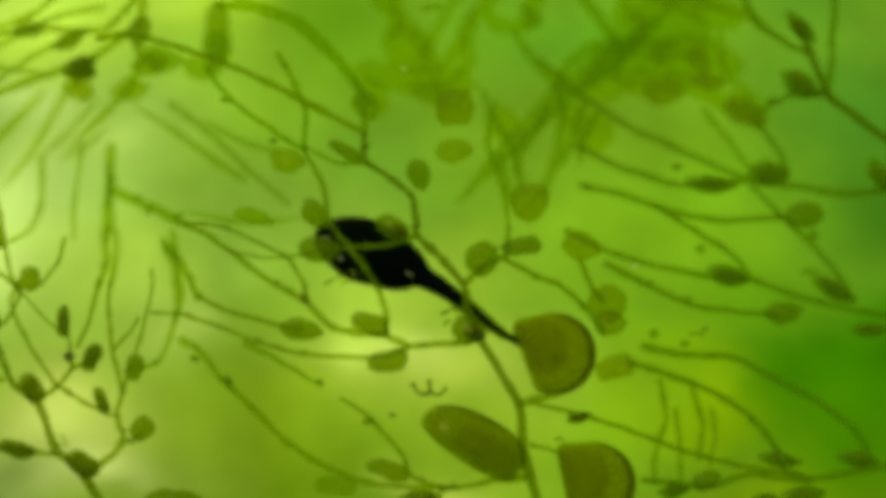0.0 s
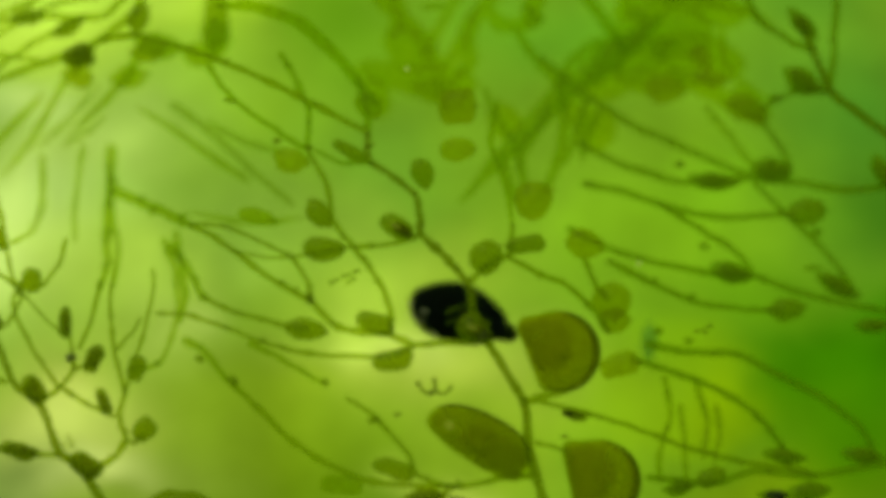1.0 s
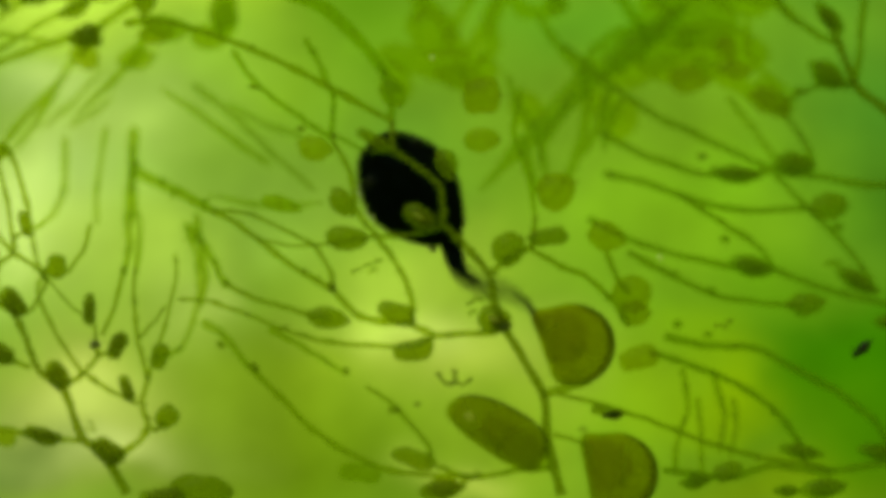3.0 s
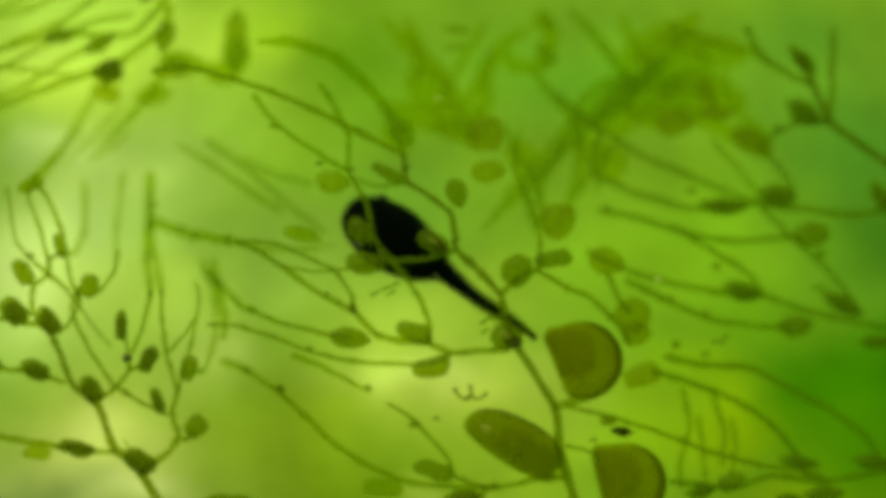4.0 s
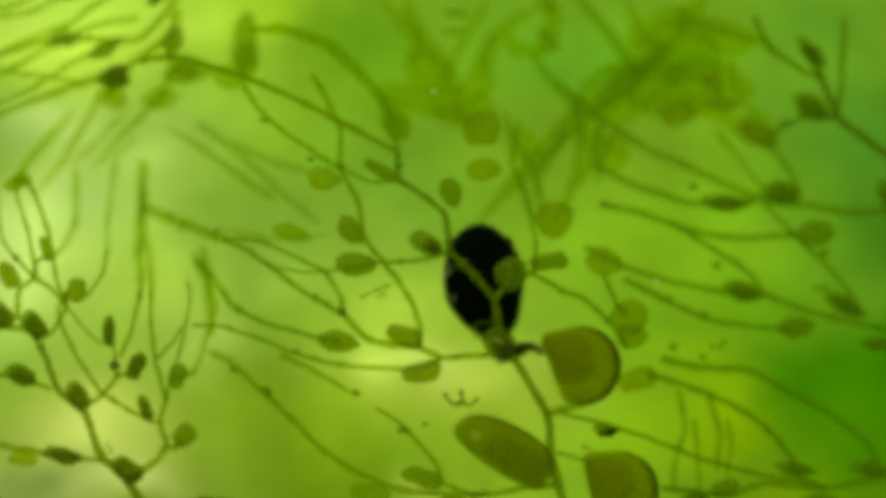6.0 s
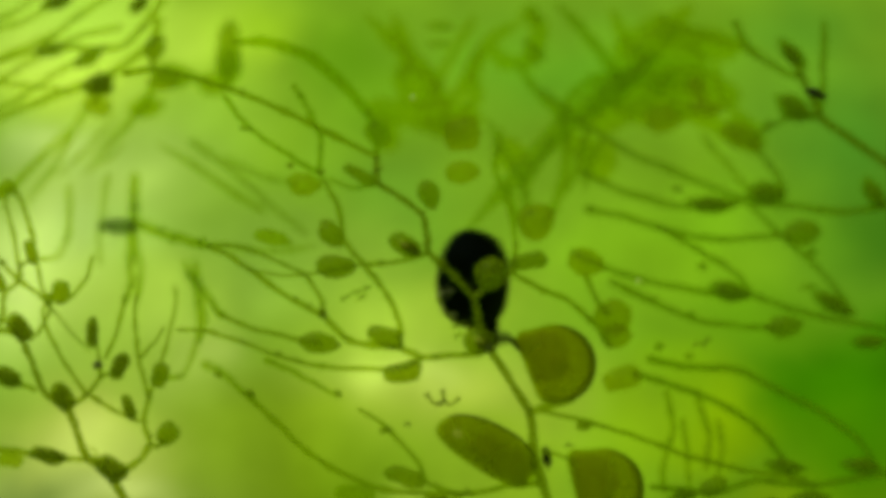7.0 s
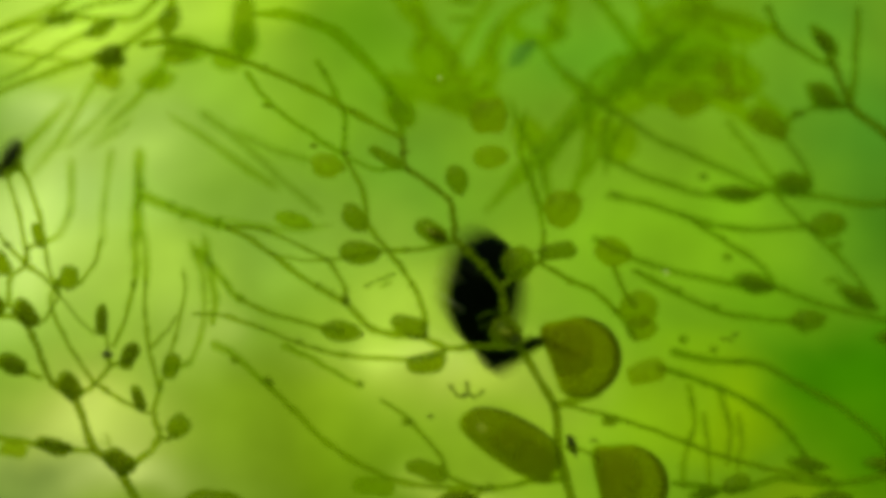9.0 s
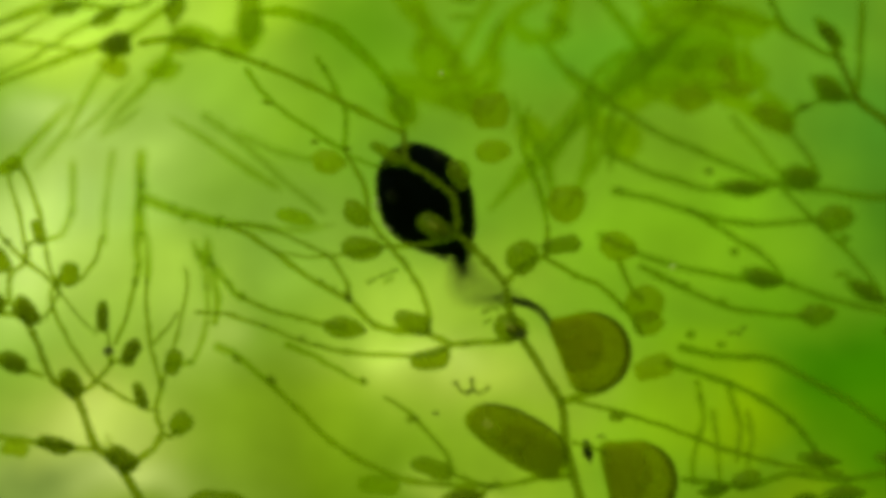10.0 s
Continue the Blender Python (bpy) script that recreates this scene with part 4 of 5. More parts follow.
twig(right, "branch", [(9.68, 17.2, 12.89), (13.46, 16.46, 9.73), (16.09, 15.87, 7.92), (19.81, 15.44, 6.2), (22.69, 14.56, 4.74), (26.19, 13.68, 4.08), (28.94, 12.88, 3.56), (31.98, 12, 3.91)], 0.22, 0.24, arch_tissue)
twig(right, "filament", [(11.92, 15.29, 6.93), (14.49, 14.32, 5.5), (17.46, 13.55, 4.4), (19.35, 12.64, 4.14), (22.6, 12, 4.39)], 0.24, 0.2, arch_tissue)
twig(right, "branch", [(11.99, 13.69, 4.21), (14.86, 13.2, 3.54), (17.87, 12.6, 2.42), (20.95, 12.29, 1.94), (24.86, 12, 2.08)], 0.24, 0.2, arch_tissue)
twig(right, "branch", [(16.04, 10.05, 2.8), (19, 10.35, 1), (21.14, 10.52, -0.41), (22.09, 10.39, -1.75)], 0.19, 0.17, arch_tissue)
twig(right, "branch", [(10.63, 10.78, 1.3), (13.29, 10.76, 0.01), (16.75, 11.07, -0.99), (20.03, 11.44, -1.61), (22.38, 11.64, -1.83), (23.91, 11.52, -2.38), (27.14, 11.74, -3.35), (31.64, 12, -4.27)], 0.22, 0.19, arch_tissue)
twig(right, "filament", [(12.77, 8.8, -0.69), (15.29, 8.89, -1.99), (18.11, 9.16, -3.23), (21.31, 9.79, -3.78), (23.84, 10.24, -3.94)], 0.19, 0.17, arch_tissue)
twig(right, "filament", [(22.53, 12, 4.12), (24.86, 12, 1.77), (26.65, 12, 0.13), (28.34, 12, -1.95), (28.66, 11.94, -2.67)], 0.17, 0.17, arch_tissue)
twig(right, "filament", [(23.73, 15.6, 8.76), (24.99, 14, 6.24), (25, 12.4, 4.67)], 0.22, 0.17, arch_tissue)
twig(right, "filament", [(20.84, 17.2, 9.48), (21.97, 15.6, 7.36), (23.23, 14, 4.97)], 0.22, 0.18, far_tissue)
twig(right, "filament", [(27.37, 12, 9.72), (26.08, 12.56, 10.03), (24.35, 13.04, 9.4), (23.44, 13.6, 8.7)], 0.17, 0.17, arch_tissue)
twig(right, "filament", [(27.42, 12, 9.82), (27.74, 12, 12.67), (27.93, 12, 16.32)], 0.21, 0.21, arch_tissue)
twig(right, "branch", [(13.54, 5.55, -6.32), (16, 6.05, -7.1), (18.62, 6.49, -8.17), (20.91, 6.77, -9.61), (22.18, 6.68, -11.14), (22.64, 6.56, -11.96)], 0.21, 0.21, arch_tissue)
twig(right, "branch", [(14.57, 6.14, -5.5), (16.86, 7.2, -6.06), (20.49, 8.83, -6.44), (23.49, 9.92, -7.91), (26.27, 10.84, -9.31), (28.75, 11.51, -11.09), (29.97, 11.91, -12.86)], 0.24, 0.21, arch_tissue)
twig(right, "branch", [(13.95, 3.4, -12.68), (17.65, 3.79, -13.14), (20.37, 4.82, -12.7), (24.23, 5.82, -13.19), (29.94, 7.59, -12.65)], 0.2, 0.25, arch_tissue)
twig(right, "branch", [(24.23, 5.83, -13.16), (22.82, 5.55, -12.77), (22.32, 5.56, -12.29)], 0.16, 0.16, arch_tissue)
twig(right, "filament", [(15.82, 7.43, -7.51), (16.06, 7, -9.69), (15.3, 6.36, -11.93), (15.31, 6.6, -13.62)], 0.20, 0.16, bright_tissue)
twig(right, "filament", [(17.81, 7.88, -7.93), (18.32, 7.27, -10.31), (17.83, 6.48, -12.24)], 0.22, 0.20, bright_tissue)
twig(right, "filament", [(16.85, 7.93, -9.26), (16.93, 7.26, -11.37), (16.88, 6.6, -13.6)], 0.17, 0.13, bright_tissue)
twig(right, "filament", [(19.55, 10.22, -9.64), (19.66, 9.71, -11.35), (19.11, 8.99, -13)], 0.17, 0.14, bright_tissue)
bladder(right, (25.67, 12, 10.4), 1.24, 0.71, 34, arch_tissue, bladder_tissue)
bladder(right, (25.72, 12, 14), 1.11, 0.49, 48, arch_tissue, bladder_tissue)
bladder(right, (23.65, 12, 4.8), 1.14, 0.74, 10, arch_tissue, bladder_tissue)
bladder(right, (19.89, 11.51, 4.13), 1.41, 0.54, 5, arch_tissue, bladder_tissue)
bladder(right, (25.99, 12, 2.2), 1.21, 0.77, -6)
bladder(right, (20.48, 10, -1.55), 1.18, 0.59, 15, arch_tissue, bladder_tissue)
bladder(right, (27.67, 11.73, -2.47), 1.37, 0.52, 30, arch_tissue, bladder_tissue)
bladder(right, (24.03, 10.33, -3.84), 1.19, 0.63, -6)
bladder(right, (29.8, 11.57, -4.97), 1.04, 0.44, 0, arch_tissue, bladder_tissue)
bladder(right, (22.34, 5.66, -12.01), 1.13, 0.41, 10, arch_tissue, bladder_tissue)
bladder(right, (27.38, 6.99, -12.29), 1.12, 0.45, 6, arch_tissue, bladder_tissue)
bladder(right, (30.74, 12, 4.64), 1.11, 0.52, 55, arch_tissue, bladder_tissue)
bladder(right, (23.29, 4.52, -13.89), 1.18, 0.58, -8, arch_tissue, bladder_tissue)
bladder(right, (15.75, 3.4, -13.33), 0.81, 0.34, -10, arch_tissue, bladder_tissue)
bladder(right, (17.68, 3.9, -12.84), 0.81, 0.52, -20)
bladder(right, (22.97, 14.8, 9.02), 1.34, 0.8, 25, far_sack_tissue)
bladder(right, (20.88, 15.6, 11.07), 1.22, 0.47, 8, far_sack_tissue)
bladder(right, (18.07, 17.2, 10.64), 1.4, 0.83, 5, far_sack_tissue)
bladder(right, (21.01, 3.83, -13.92), 0.64, 0.31, 0, arch_tissue, bladder_tissue)
knot(right, (15.48, 8.43, -1.89), 0.33, 0.2, 10, arch_tissue)
knot(right, (17.81, 8.8, -2.87), 0.37, 0.2, 12, arch_tissue)
knot(right, (18.91, 10.06, 0.11), 0.34, 0.31, 30, arch_tissue)
knot(right, (26.5, 12, 0.9), 0.39, 0.39, 40, arch_tissue)
knot(right, (26.07, 11.6, -1.34), 0.7, 0.21, -5, arch_tissue)
knot(right, (15.32, 6.6, -4.8), 0.33, 0.33, 0, arch_tissue)
knot(right, (17.22, 6.97, -5.44), 0.36, 0.23, 0, arch_tissue)
knot(right, (24.26, 12.8, 9.5), 0.53, 0.24, 10, arch_tissue)
knot(right, (18.79, 7.22, -6.12), 0.3, 0.16, 0, arch_tissue)
knot(right, (18.03, 12.12, 5.26), 0.28, 0.21, 0, arch_tissue)
twig(main, "filament", [(-12.16, 5.73, -3.79), (-12.72, 10.38, -2.28), (-14.14, 14.71, 1.52)], 0.18, 0.26, strand_tissue)
bladder(thicket, (2.75, 16.57, 17.41), 0.92, 0.29, 4, far_tissue)
bladder(thicket, (2.54, 16.57, 16.16), 0.78, 0.25, -6, far_tissue)
bladder(thicket, (9.45, 18.79, 18.66), 0.8, 0.44, 60, far_tissue)
bladder(thicket, (9.42, 18.79, 16.07), 0.94, 0.51, 40, far_tissue)
bladder(upper, (-22.49, 13.8, 18.31), 1.08, 0.43, -12, bladder_tissue, dark_tissue)
bladder(upper, (-17.0, 13.8, 18.06), 0.79, 0.43, -40, bladder_tissue, dark_tissue)
twig(upper, "branch", [(-22.09, 15.6, 19.56), (-25.3, 15.6, 17.51), (-29.2, 15.6, 16.65)], 0.19, 0.19, bright_tissue)
twig(upper, "branch", [(-24.07, 15.6, 19.51), (-26.46, 15.6, 17.88), (-29.17, 15.6, 17.43)], 0.19, 0.19, bright_tissue)
twig(main, "filament", [(-14.98, 18.47, 10.04), (-12.07, 17.33, 7.89), (-9.82, 15.78, 5.8), (-6.44, 14.43, 2.91)], 0.20, 0.16, strand_tissue)
twig(main, "filament", [(-12.55, 17.82, 8.77), (-10.78, 17.25, 7.73), (-9.24, 16.38, 7.05), (-7.36, 15.43, 6.51)], 0.16, 0.16, strand_tissue)
knot(main, (-10.11, 0.4, -5.57), 0.3, 0.21, 30)
knot(main, (-8.18, -0.8, -6.59), 0.35, 0.23, 60)
knot(main, (-3.38, -1.82, -6.61), 0.26, 0.17, 50)
knot(main, (-0.78, -1.53, -8.6), 0.23, 0.17, 60)
knot(main, (-4.17, -1.59, -2.28), 0.32, 0.23, 40)
knot(main, (-5.54, -1.78, -1.53), 0.2, 0.14, 30)
knot(right, (11.68, 8.75, 3.89), 0.33, 0.21, 10, arch_tissue)
knot(right, (17.57, 10.77, 5.15), 0.31, 0.24, 10, arch_tissue)
knot(main, (-8.54, 0.79, 8.04), 0.36, 0.15, 20)
knot(main, (-5.95, 0.33, 5.86), 0.27, 0.18, 10)
knot(main, (-4.23, 0.23, 5.47), 0.24, 0.18, 0)
bladder(right, (20.39, 16.4, 12.61), 0.9, 0.61, 60, far_sack_tissue)
twig(main, "filament", [(-3.44, -1.47, -6.79), (-4.83, -0.68, -6.05), (-6.42, 0.28, -5.27), (-7.78, 1.83, -4.85)], 0.12, 0.18, strand_tissue)

# ---- loose matter in the water ----
def bubble(at, r):
    v, f = blob(Vector((0, 0, 0)), r * MM, r * 0.9 * MM, r * MM, 0, lambda u: (math.sqrt(max(0, 1 - u * u)), 0), 1, 14, 16, 0)
    ob = mesh_object("air_bubble", v, f, bubble_skin)
    ob.location = Vector(at) * MM
    return tagged(ob, "tiny air bubble caught among green shoots, coloured pale as a glint", "bubble", group="bubbles")


bubble((0.88, 3.91, 10.12), 0.13)
bubble((13.74, 4.03, -0.88), 0.13)


def debris(at, size, *crusts, material=None):
    """A crumb of detritus: thin crusts stuck together, each given by its turns (x, z in units of its size)."""
    base = new("detritus")
    base.empty_display_size = 0.001
    base.location = Vector(at) * MM
    tagged(base, "brown crumb of detritus drifting in the water", "detritus", group="detritus")
    rng = random.Random(int(at[0] * 37 + at[2] * 11))
    for crust in crusts:
        pts = [(x * size, rng.uniform(-0.15, 0.15), z * size) for x, z in crust]
        line = [q * MM for q in smooth_line(pts, 4)]
        v, f = tube(line, [size * 0.085 * MM * (0.6 + 0.9 * rng.random()) for _ in line], 6)
        for end in (line[0], line[-1]):
            bv, bf = blob(end, size * 0.17 * MM, size * 0.13 * MM, size * 0.13 * MM, rng.uniform(0, 180), egg, rng.random() * 9, 8, 10, 0.4)
            f += [tuple(len(v) + k for k in q) for q in bf]
            v += bv
        mesh_object("crumb", v, f, material or debris_skin, base)
    return base


debris((2.17, -0.88, -7.28), 0.85, [(-1.0, 0.5), (-0.8, 0.15), (-0.5, -0.1), (-0.2, -0.05)], [(0.0, 0.7), (0.02, 0.3), (0.05, 0.1), (0.4, -0.15), (0.7, -0.05), (0.95, 0.2)], [(-0.2, -0.05), (0.05, 0.1)])
debris((0.27, -1.13, -8.38), 0.35, [(-0.4, 0), (0, 0.1), (0.4, -0.1)], [(-0.2, 0.2), (0.2, 0.1)])
debris((8.99, 0.05, -9.88), 0.4, [(-0.5, 0), (0, 0.1), (0.5, 0)], [(-0.2, 0.3), (0.1, 0.2)])
debris((-2.18, -0.76, -1.28), 0.8, [(-1.2, -0.4), (-0.8, -0.2)], [(-0.4, 0), (0, 0.1)], [(0.3, 0.3), (0.6, 0.35)], [(-0.1, -0.4), (0.3, -0.2)], material=faint_debris)
debris((3.44, 0.02, -3.39), 0.8, [(-0.7, 0.2), (-0.4, 0.35)], [(-0.1, 0.5), (0.2, 0.4)], [(0.5, 0.7), (0.7, 0.5)], [(-0.6, -0.5), (-0.3, -0.3)], material=faint_debris)
debris((-16.01, -2.8, -9.29), 0.5, [(-0.3, 0.4), (0, 0.1), (0.2, -0.5)], [(-0.5, -0.3), (-0.1, -0.5), (0.2, -0.5)], material=faint_debris)
debris((0.19, -1.2, -8.4), 0.3, [(-0.3, 0), (0.1, 0.2), (0.3, -0.1)])
debris((17.07, 3.43, -4.63), 0.6, [(-0.5, 0), (0, 0.1), (0.5, -0.1)], [(0.6, 0.4), (0.9, 0.5)])


# ---- the tadpole ----
BODY_LONG, BODY_WIDE, BODY_HIGH = 7.3, 5.4, 3.75
TAIL, PIECES = 8.8, 9


def body_fill(u):
    """Fullness of the tadpole's body from snout (-1) to tail root (1)."""
    f = max(0.0, 1 - abs(u) ** 2.4) ** 0.5
    return (f * (1 - 0.22 * max(0, u)) if u < 0.8 else max(f * 0.82, 0.27)), 0.0


def tadpole():
    """Its own x axis runs from snout to tail, z up from its back."""
    base = new("tadpole")
    base.empty_display_size = 0.002
    tagged(base, "small black tadpole struggling with its tail in a trap", "tadpole")
    a, b, c = BODY_LONG / 2 * MM, BODY_HIGH / 2 * MM, BODY_WIDE / 2 * MM
    v, f = blob(Vector((0, 0, 0)), a, b, c, 0, body_fill, 5, 26, 28, 0.05)
    mesh_object("body", v, f, tadpole_skin, base)
    for side in (-1, 1):
        v, f = blob(Vector((-0.55 * a, side * 0.62 * c, 0.50 * b)), 0.42 * MM, 0.42 * MM, 0.36 * MM, 0, lambda u: (math.sqrt(max(0, 1 - u * u)), 0), 1, 12, 14, 0)
        mesh_object("eye", v, f, eye_skin, base)["label"] = "glossy dark eye"
    def on_skin(u, w, out=1.0):
        f = body_fill(u)[0] * out
        return Vector((u * a, math.sin(radians(w)) * f * c, math.cos(radians(w)) * f * b))

    # pale strokes painted as glints off gills and mouth parts on the flank
    for u, w, du, dw in ((-0.64, -88, 0.16, 10), (-0.56, -108, 0.14, 14), (-0.44, -118, 0.10, 8), (-0.24, -110, 0.14, 10), (0.04, -114, 0.12, -9), (-0.16, -88, 0.12, 10)):
        line = [on_skin(u + du * s, w + dw * math.sin(s * 3), 1.045) for s in (0, 0.33, 0.67, 1)]
        v, f = tube(line, [0.012 * MM, 0.032 * MM, 0.026 * MM, 0.010 * MM], 6)
        mesh_object("gill_fold", v, f, fleck_skin, base)["label"] = "thin pale painted glint on the flank"
    # small hind limb buds beside the tail root
    for side in (-1, 1):
        v, f = blob(Vector((0.86 * a, side * 0.42 * c, -0.10 * b)), 0.38 * MM, 0.2 * MM, 0.2 * MM, 0, spindle, side + 2, 12, 12, 0.35)
        mesh_object("limb_bud", v, f, tadpole_skin, base)
        # a thin pale fleck on each bud
        line = [Vector((0.86 * a + x * MM, side * (0.42 * c + 0.2 * MM), (0.05 + z) * MM)) for x, z in ((-0.3, 0.0), (0.0, 0.1), (0.3, 0.0))]
        v, f = tube(line, [0.012 * MM, 0.03 * MM, 0.012 * MM], 6)
        mesh_object("skin_fold", v, f, fleck_skin, base)["label"] = "thin pale fleck on the limb bud"
    # tail in rigid pieces, each with its strip of clear fin
    step = TAIL / PIECES
    for i in range(PIECES):
        r0, r1 = [(0.55 * (1 - (i + k) / PIECES) ** 1.5 + 0.15) * MM for k in (0, 1)]
        line = [Vector((x * step * MM, 0, 0)) for x in (-0.10, 0.25, 0.5, 0.75, 1.10)]
        v, f = tube(line, [r0 * 0.9, r0, (r0 + r1) / 2, r1, r1 * 0.9], 12)
        piece = mesh_object("tail_piece", v, f, tadpole_skin, base)
        high = (0.55 * math.sin(math.pi * min(1, (i + 1.2) / (PIECES + 1))) + 0.2) * 0.7 * MM
        verts = []
        for x in (0.0, 0.5, 1.0):
            for z, th in ((-high, 0.02), (0, 0.14), (high, 0.02)):
                verts += [(x * step * MM, -th * MM, z), (x * step * MM, th * MM, z)]
        faces = []
        for s in range(2):
            for k in range(2):
                o = s * 6 + k * 2
                faces += [(o, o + 6, o + 8, o + 2), (o + 1, o + 3, o + 9, o + 7)]
            faces += [(s * 6, s * 6 + 1, s * 6 + 7, s * 6 + 6), (s * 6 + 4, s * 6 + 10, s * 6 + 11, s * 6 + 5)]
        faces += [(0, 2, 3, 1), (2, 4, 5, 3), (12, 13, 15, 14), (14, 15, 17, 16)]
        mesh_object("fin", verts, faces, fin_skin, piece)["label"] = "clear fin strip"
    return base


tad = tadpole()

# seconds, place (mm), way of the tail down from level, its slant away, roll about its length
STRUGGLE = [
    (0, -1.08, 8, -0.13, 24, -20, 80),
    (0.1, -0.58, 8, -0.46, 28, -20, 80),
    (0.2, -0.18, 8, -1.28, 25, -20, 80),
    (0.3, -0.81, 8, -1.71, 18, -20, 80),
    (0.4, -0.22, 8, -2.27, 22, -20, 80),
    (0.5, -0.26, 8.5, -2.39, 20, -20, 80),
    (0.6, 0.61, 9, -2.42, 25, -24, 80),
    (0.7, 0.91, 10, -2.82, 27, -28, 78),
    (0.8, 2.25, 14, -3.56, 27, -36, 76),
    (0.9, 3.06, 14, -3.94, 22, -42, 74),
    (1, 4.01, 14, -4.07, 20, -44, 74),
    (1.1, 4.52, 14, -4.28, 12, -46, 72),
    (1.2, 5.76, 14, -4.67, 10, -46, 72),
    (1.4, 5.78, 14, -5.03, 11, -46, 72),
    (1.5, 5.46, 8, -4.64, 26, 5, 85),
    (1.6, -0.74, 6, -2.2, 21, 8, 60),
    (1.7, -3.83, 5.5, -1.36, 31, 8, 40),
    (1.8, -3.55, 5, -1.32, 50, 10, 20),
    (1.9, -2.3, 4.8, 0.88, 50, 10, 10),
    (2, -2.3, 4.6, 3.32, 40, 14, 5),
    (2.1, -0.02, 4.6, 3.8, 42, 14, 10),
    (2.2, -0.25, 4.6, 3.8, 60, 28, 10),
    (2.3, -0.23, 4.6, 3.57, 49, 14, 10),
    (2.4, 0.67, 4.6, 4, 64, 28, 12),
    (2.5, 1.48, 4.6, 3.66, 69, 48, 12),
    (2.6, -1, 4.6, 2.43, 34, 8, 25),
    (2.7, -1.55, 4.6, 2.03, 41, 10, 25),
    (2.8, -2, 4.6, 1.77, 49, 12, 15),
    (2.9, -1.4, 4.6, 2.05, 44, 10, 20),
    (3, -0.14, 4.6, 2.73, 50, 10, 12),
    (3.2, 0.63, 4.6, 3.17, 75, 20, 10),
    (3.5, 0.02, 5, 3.94, 55, 14, 20),
    (3.9, -1.95, 6.5, 2.17, 35, 12, 50),
    (4.3, -0.79, 8, 0.46, 28, -20, 78),
    (4.4, -1.13, 8, -1.31, 28, -20, 80),
    (4.5, -0.54, 8, -2.64, 35, -20, 72),
    (4.6, 0.08, 9, -2.76, 38, -24, 72),
    (4.7, 1.36, 11, -3.34, 20, -34, 74),
    (4.8, 2.38, 14, -4.09, 24, -40, 74),
    (4.9, 3.05, 14, -3.78, 21, -44, 74),
    (5, 4.12, 14, -4.25, 17, -46, 74),
    (5.2, 5.08, 14, -4.4, 14, -46, 72),
    (5.5, 4.66, 10, -3.28, 35, -15, 60),
    (5.9, 4.05, 8, -0.99, 65, 10, 40),
    (6.3, 4.68, 5.65, -0.94, 80, 51, 20),
    (6.4, 5.76, 5.9, -0.57, 60, 51, 14),
    (6.5, 6.24, 6.15, -0.64, 72, 53, 10),
    (6.6, 6.38, 5.9, 0.36, 80, 49, 16),
    (6.7, 6.08, 5.4, 1.21, 95, 43, 25),
    (6.8, 5.04, 5.65, -0.01, 40, 14, 45),
    (6.9, 5.09, 5.65, -0.68, 85, 51, 40),
    (7, 4.27, 5.65, -0.69, 68, 49, 40),
    (7.1, 3.33, 5.65, -1.6, 50, 43, 35),
    (7.2, 2.93, 5.4, -0.97, 45, 43, 30),
    (7.3, 3.77, 5.4, 0.29, 70, 49, 25),
    (7.4, 4.35, 5.4, 0.64, 90, 49, 25),
    (7.5, 4.09, 5.4, -0.2, 100, 49, 30),
    (7.6, 4.18, 5.4, -0.36, 62, 49, 40),
    (7.7, 4.92, 5.65, -0.43, 38, 10, 45),
    (7.8, 4.43, 5.4, 0.41, 70, 54, 25),
    (7.9, 5.06, 5.4, 0.34, 94, 51, 25),
    (8, 4.22, 5.4, -0.39, 79, 57, 20),
    (8.1, 4.21, 5.4, -0.25, 74, 54, 25),
    (8.2, 3.97, 5.9, -1.43, 54, 51, 30),
    (8.3, 3.85, 5.9, -1.65, 54, 57, 35),
    (8.4, 4.27, 6.4, -2.0, 40, 58, 45),
    (8.5, 4.27, 8, -3.16, 38, 34, 35),
    (8.6, 3.77, 9, -3.53, 34, 40, 55),
    (8.7, 4.32, 10, -4.13, 19, 42, 60),
    (8.8, 4.73, 10, -4.34, 15, 38, 65),
    (8.9, 5.76, 7, -4.72, 49, 0, 60),
    (9, 3.52, 5.5, -2.12, 81, 16, 40),
    (9.1, -0.46, 4.8, 1.41, 54, 12, 20),
    (9.2, -0.43, 4.6, 2.38, 64, 16, 12),
    (9.3, 0, 4.6, 3.16, 74, 20, 10),
    (9.4, 0.61, 4.6, 3.91, 65, 10, 12),
    (9.5, 0.28, 4.6, 4.04, 75, 4, 8),
    (9.6, -0.62, 4.6, 2.96, 60, 12, 10),
    (9.7, -1.44, 4.6, 2.81, 64, 10, 12),
    (9.8, -0.69, 4.6, 3.42, 44, 10, 20),
    (9.9, -0.27, 4.6, 3.27, 37, 8, 30),
    (10, 0.05, 4.6, 2.91, 54, 24, 12),
]
MOUTH, INSIDE = Vector((6.75, 1.0, -4.75)), Vector((9.2, 1.0, -5.9))


def body_pose(x, y, z, down, away, roll):
    d, s = radians(down), radians(away)
    ax = Vector((math.cos(d) * math.cos(s), math.sin(s), -math.sin(d) * math.cos(s)))
    front = Vector((0, -1, 0))
    az = (front - ax * front.dot(ax)).normalized()
    az.rotate(Matrix.Rotation(radians(-roll), 3, ax))
    ay = az.cross(ax)
    m = Matrix((ax, ay, az)).transposed().to_4x4()
    m.translation = Vector((x, y, z)) * MM
    return m


